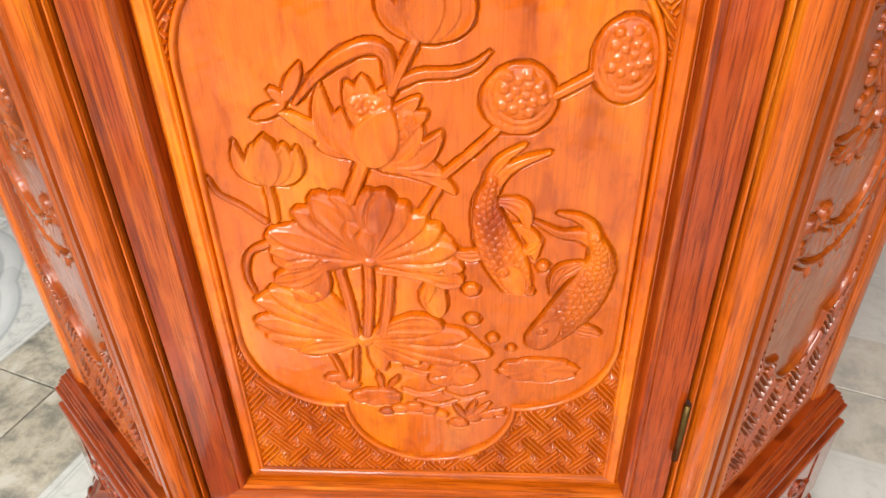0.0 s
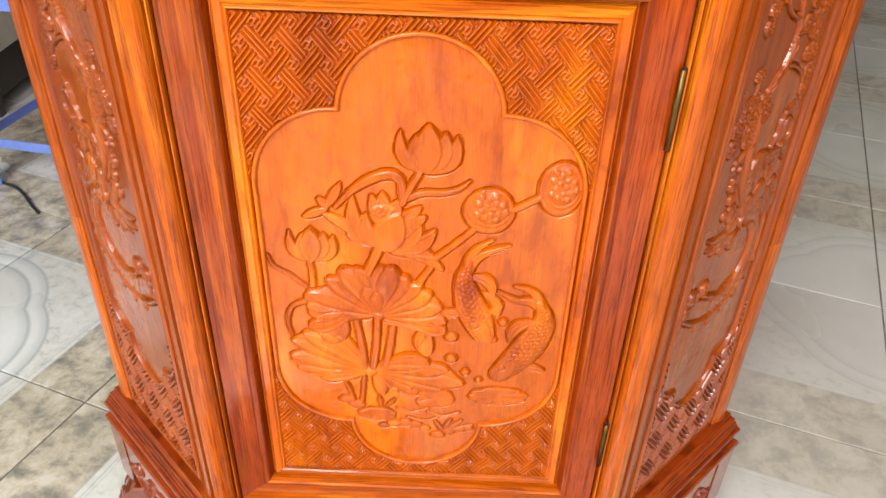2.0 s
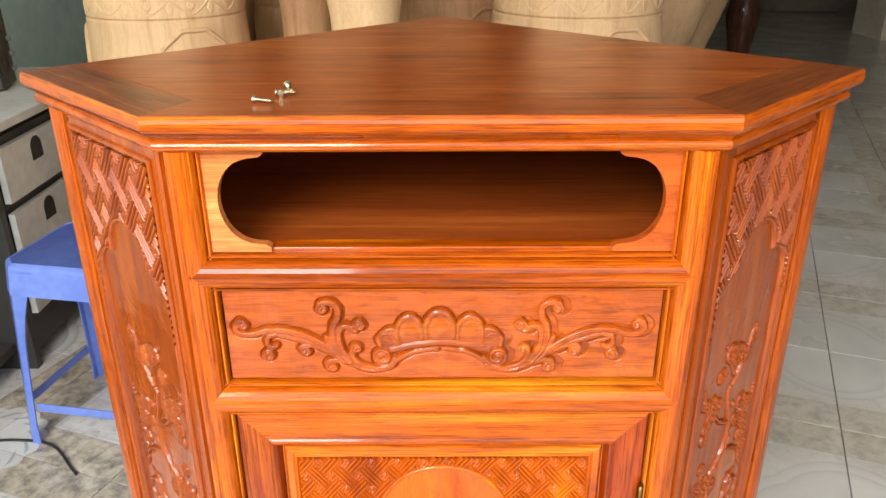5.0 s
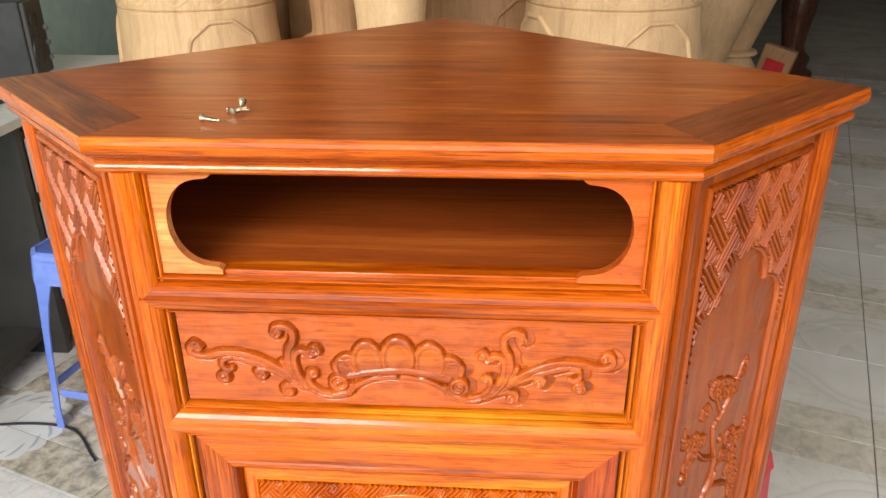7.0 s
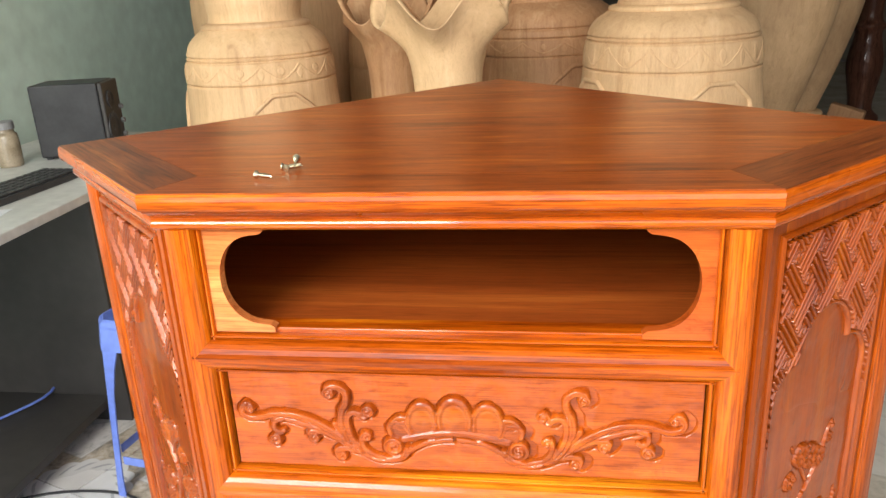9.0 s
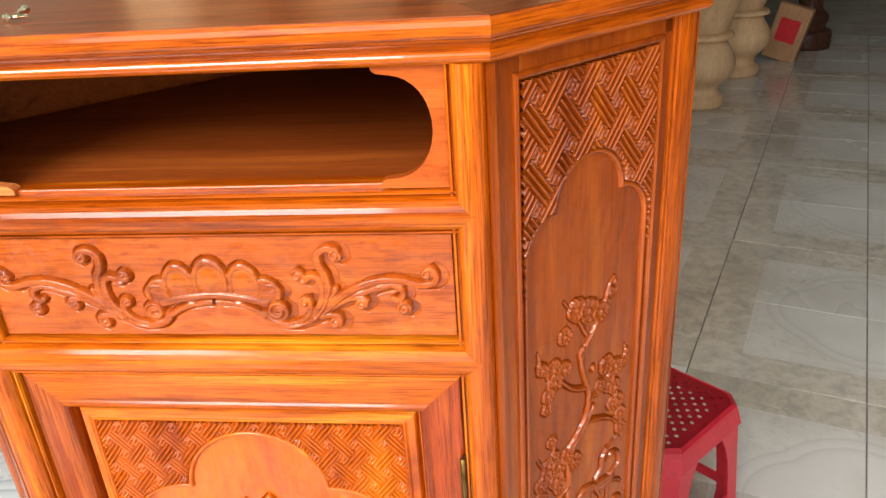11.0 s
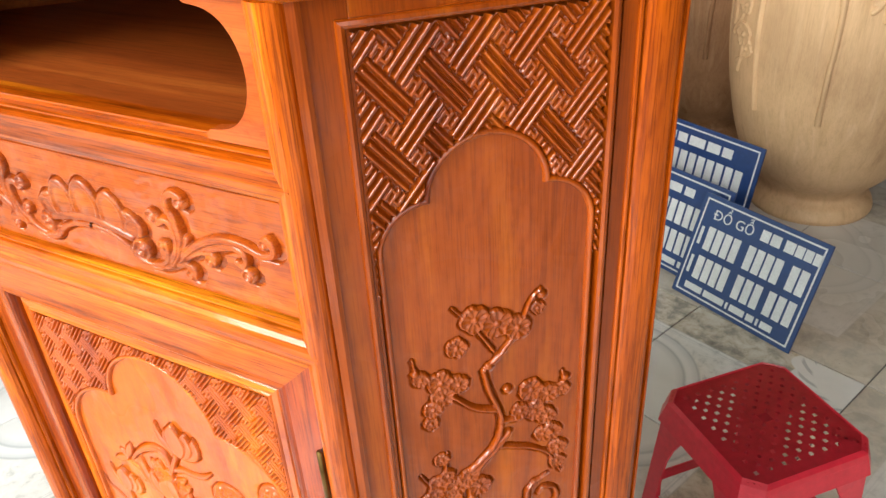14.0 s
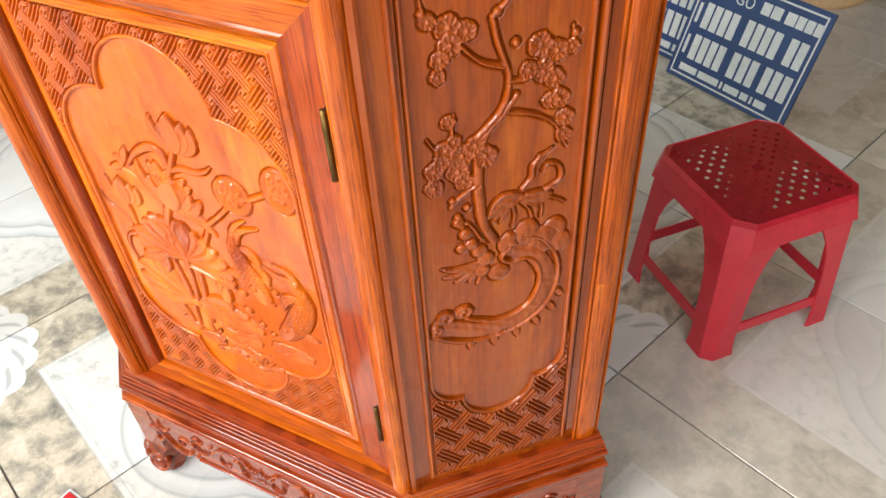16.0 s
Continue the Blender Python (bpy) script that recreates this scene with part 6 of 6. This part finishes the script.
SIGN = pose(0.326, 1.287, 0.0, 0, 0, -27.6) @ pose(0, 0, 0, -20, 0, 0)
front_sign = board("blue enamel sign board with white printing leaning against others", SIGN, 0.332, 0.26, True)
text_mesh("DỒ GỖ", 0.034, sign_white, front_sign, pose(-0.070, -0.0066, 0.206, 90, 0, 0))
part("letter_bar", block(-0.1262, -0.1150, -0.0078, -0.0071, 0.2168, 0.2200), sign_white, front_sign)
bars(front_sign, 0.005, 0.206, 0.232, (0.022, 0.024), 0.004)
bars(front_sign, 0.066, 0.206, 0.232, (0.024, 0.019, 0.019, 0.018), 0.003)
bars(front_sign, -0.125, 0.128, 0.186, (0.019,) * 4, 0.005)
bars(front_sign, -0.012, 0.128, 0.186, (0.019,) * 4, 0.005)
bars(front_sign, 0.100, 0.128, 0.186, (0.019,) * 2, 0.005)
bars(front_sign, -0.125, 0.053, 0.111, (0.019,) * 4, 0.005)
bars(front_sign, -0.012, 0.053, 0.111, (0.019,) * 3, 0.006)
bars(front_sign, 0.074, 0.053, 0.111, (0.019,) * 3, 0.006)
bars(front_sign, -0.145, 0.135, 0.18, (0.008,))
bars(front_sign, -0.145, 0.06, 0.105, (0.008,))
bars(front_sign, -0.135, 0.022, 0.038, (0.05, 0.058, 0.006, 0.04, 0.02, 0.006, 0.03), 0.006)
side_sign = board("blue enamel sign board turned edgeways with white printing", pose(0.105, 1.46, 0, 0, 0, -27) @ pose(0, 0, 0, -16, 0, 0), 0.332, 0.26, True)
for z0, z1 in ((0.128, 0.186), (0.053, 0.111)):
    bars(side_sign, -0.10, z0, z1, (0.019,) * 9, 0.006)
bars(side_sign, -0.12, 0.206, 0.228, (0.03, 0.05, 0.04, 0.03), 0.01)
bars(side_sign, -0.12, 0.022, 0.038, (0.05, 0.058, 0.06, 0.04), 0.008)
back_sign = board("blue enamel sign board half hidden behind the others", pose(0.145, 1.60, 0, 0, 0, -27) @ pose(0, 0, 0, -12, 0, 0), 0.33, 0.32, True)
bars(back_sign, -0.13, 0.17, 0.245, (0.022,) * 9, 0.007)
bars(back_sign, -0.13, 0.265, 0.29, (0.03, 0.03, 0.05, 0.04, 0.03), 0.008)

# red printed card on the tiles
card = thing("price_card", "red printed card with yellow lettering lying on the tiles", "card", m=pose(-0.307, -0.126, 0.0006, 0, 0, -7))
part("sheet", block(0.0, 0.30, -0.21, 0.0, 0.001, 0.004, 0.0006), card_red, card)
text_mesh("DỒ", 0.072, card_yellow, card, pose(0.085, -0.092, 0.0042))
part("letter_bar", block(0.031, 0.053, -0.070, -0.0645, 0.0047, 0.0052), card_yellow, card)
for x0, x1, y0, y1 in ((0.055, 0.14, -0.021, -0.018), (0.012, 0.015, -0.12, -0.07)):
    part("print_bar", block(x0, x1, y0, y1, 0.004, 0.0045), card_yellow, card)
for k in range(6):
    part("print_bar", block(0.012 + 0.0065 * k, 0.0165 + 0.0065 * k, -0.014 - 0.004 * (5 - k), -0.011, 0.004, 0.0045), card_yellow, card)
part("white_edge", block(-0.004, 0.304, -0.214, 0.004, 0.0, 0.002), sign_white, card)

# small block on the floor of the far room
pk = thing("wooden_block", "small reddish wooden block with a red label on the floor", "block", m=pose(1.78, 4.55, 0.001, 0, 14, -30))
part("wrapper", block(-0.10, 0.10, -0.04, 0.04, 0.005, 0.34, 0.01), raw_wood_red, pk)
part("print_bar", block(-0.06, 0.06, -0.0412, -0.0402, 0.12, 0.26), card_red, pk)


# ---- screws on the cabinet's top ----
def screw(x, y, turn, roll, lift):
    s = thing("screw", "shiny yellow-zinc wood screw lying on the cabinet top", "screw", "loose screws", m=pose(x, y, 1.0703 + lift, 0, 0, turn) @ Matrix.Scale(0.72, 4))
    part("head", lathe([(0.0005, 0), (0.0042, 0.0003), (0.0044, 0.001), (0.0018, 0.0042), (0.0016, 0.005)], 20), zinc, s, m=pose(0, 0, 0.0042, 0, 90, 0))
    bm = bmesh.new()
    pts, turns = [], 7
    for k in range(turns * 10 + 1):
        f = k / (turns * 10)
        a = 2 * math.pi * turns * f
        r = (0.0022 + 0.0006 * math.cos(a * 1.0)) * (1 - 0.75 * max(0, f - 0.7) / 0.3)
        pts.append((r, f))
    prof = [(0.0017, 0.0045)]
    for k in range(turns):
        z = 0.006 + 0.0022 * k
        taper = 1 - 0.5 * max(0, k - 4) / 3
        prof += [(0.0016 * taper, z), (0.0026 * taper, z + 0.0011), (0.0016 * taper, z + 0.0018)]
    prof.append((0.0002, 0.0235))
    part("thread", lathe(prof, 14), zinc, s, m=pose(0, 0, 0.0042, 0, 90, 0))
    return s


screw(-0.145, 0.016, -24, 0, 0.0)
screw(-0.133, 0.039, 8, 0, 0.0)
screw(-0.126, 0.056, -75, 0, 0.0030)
screw(-0.128, 0.034, 62, 0, 0.0)
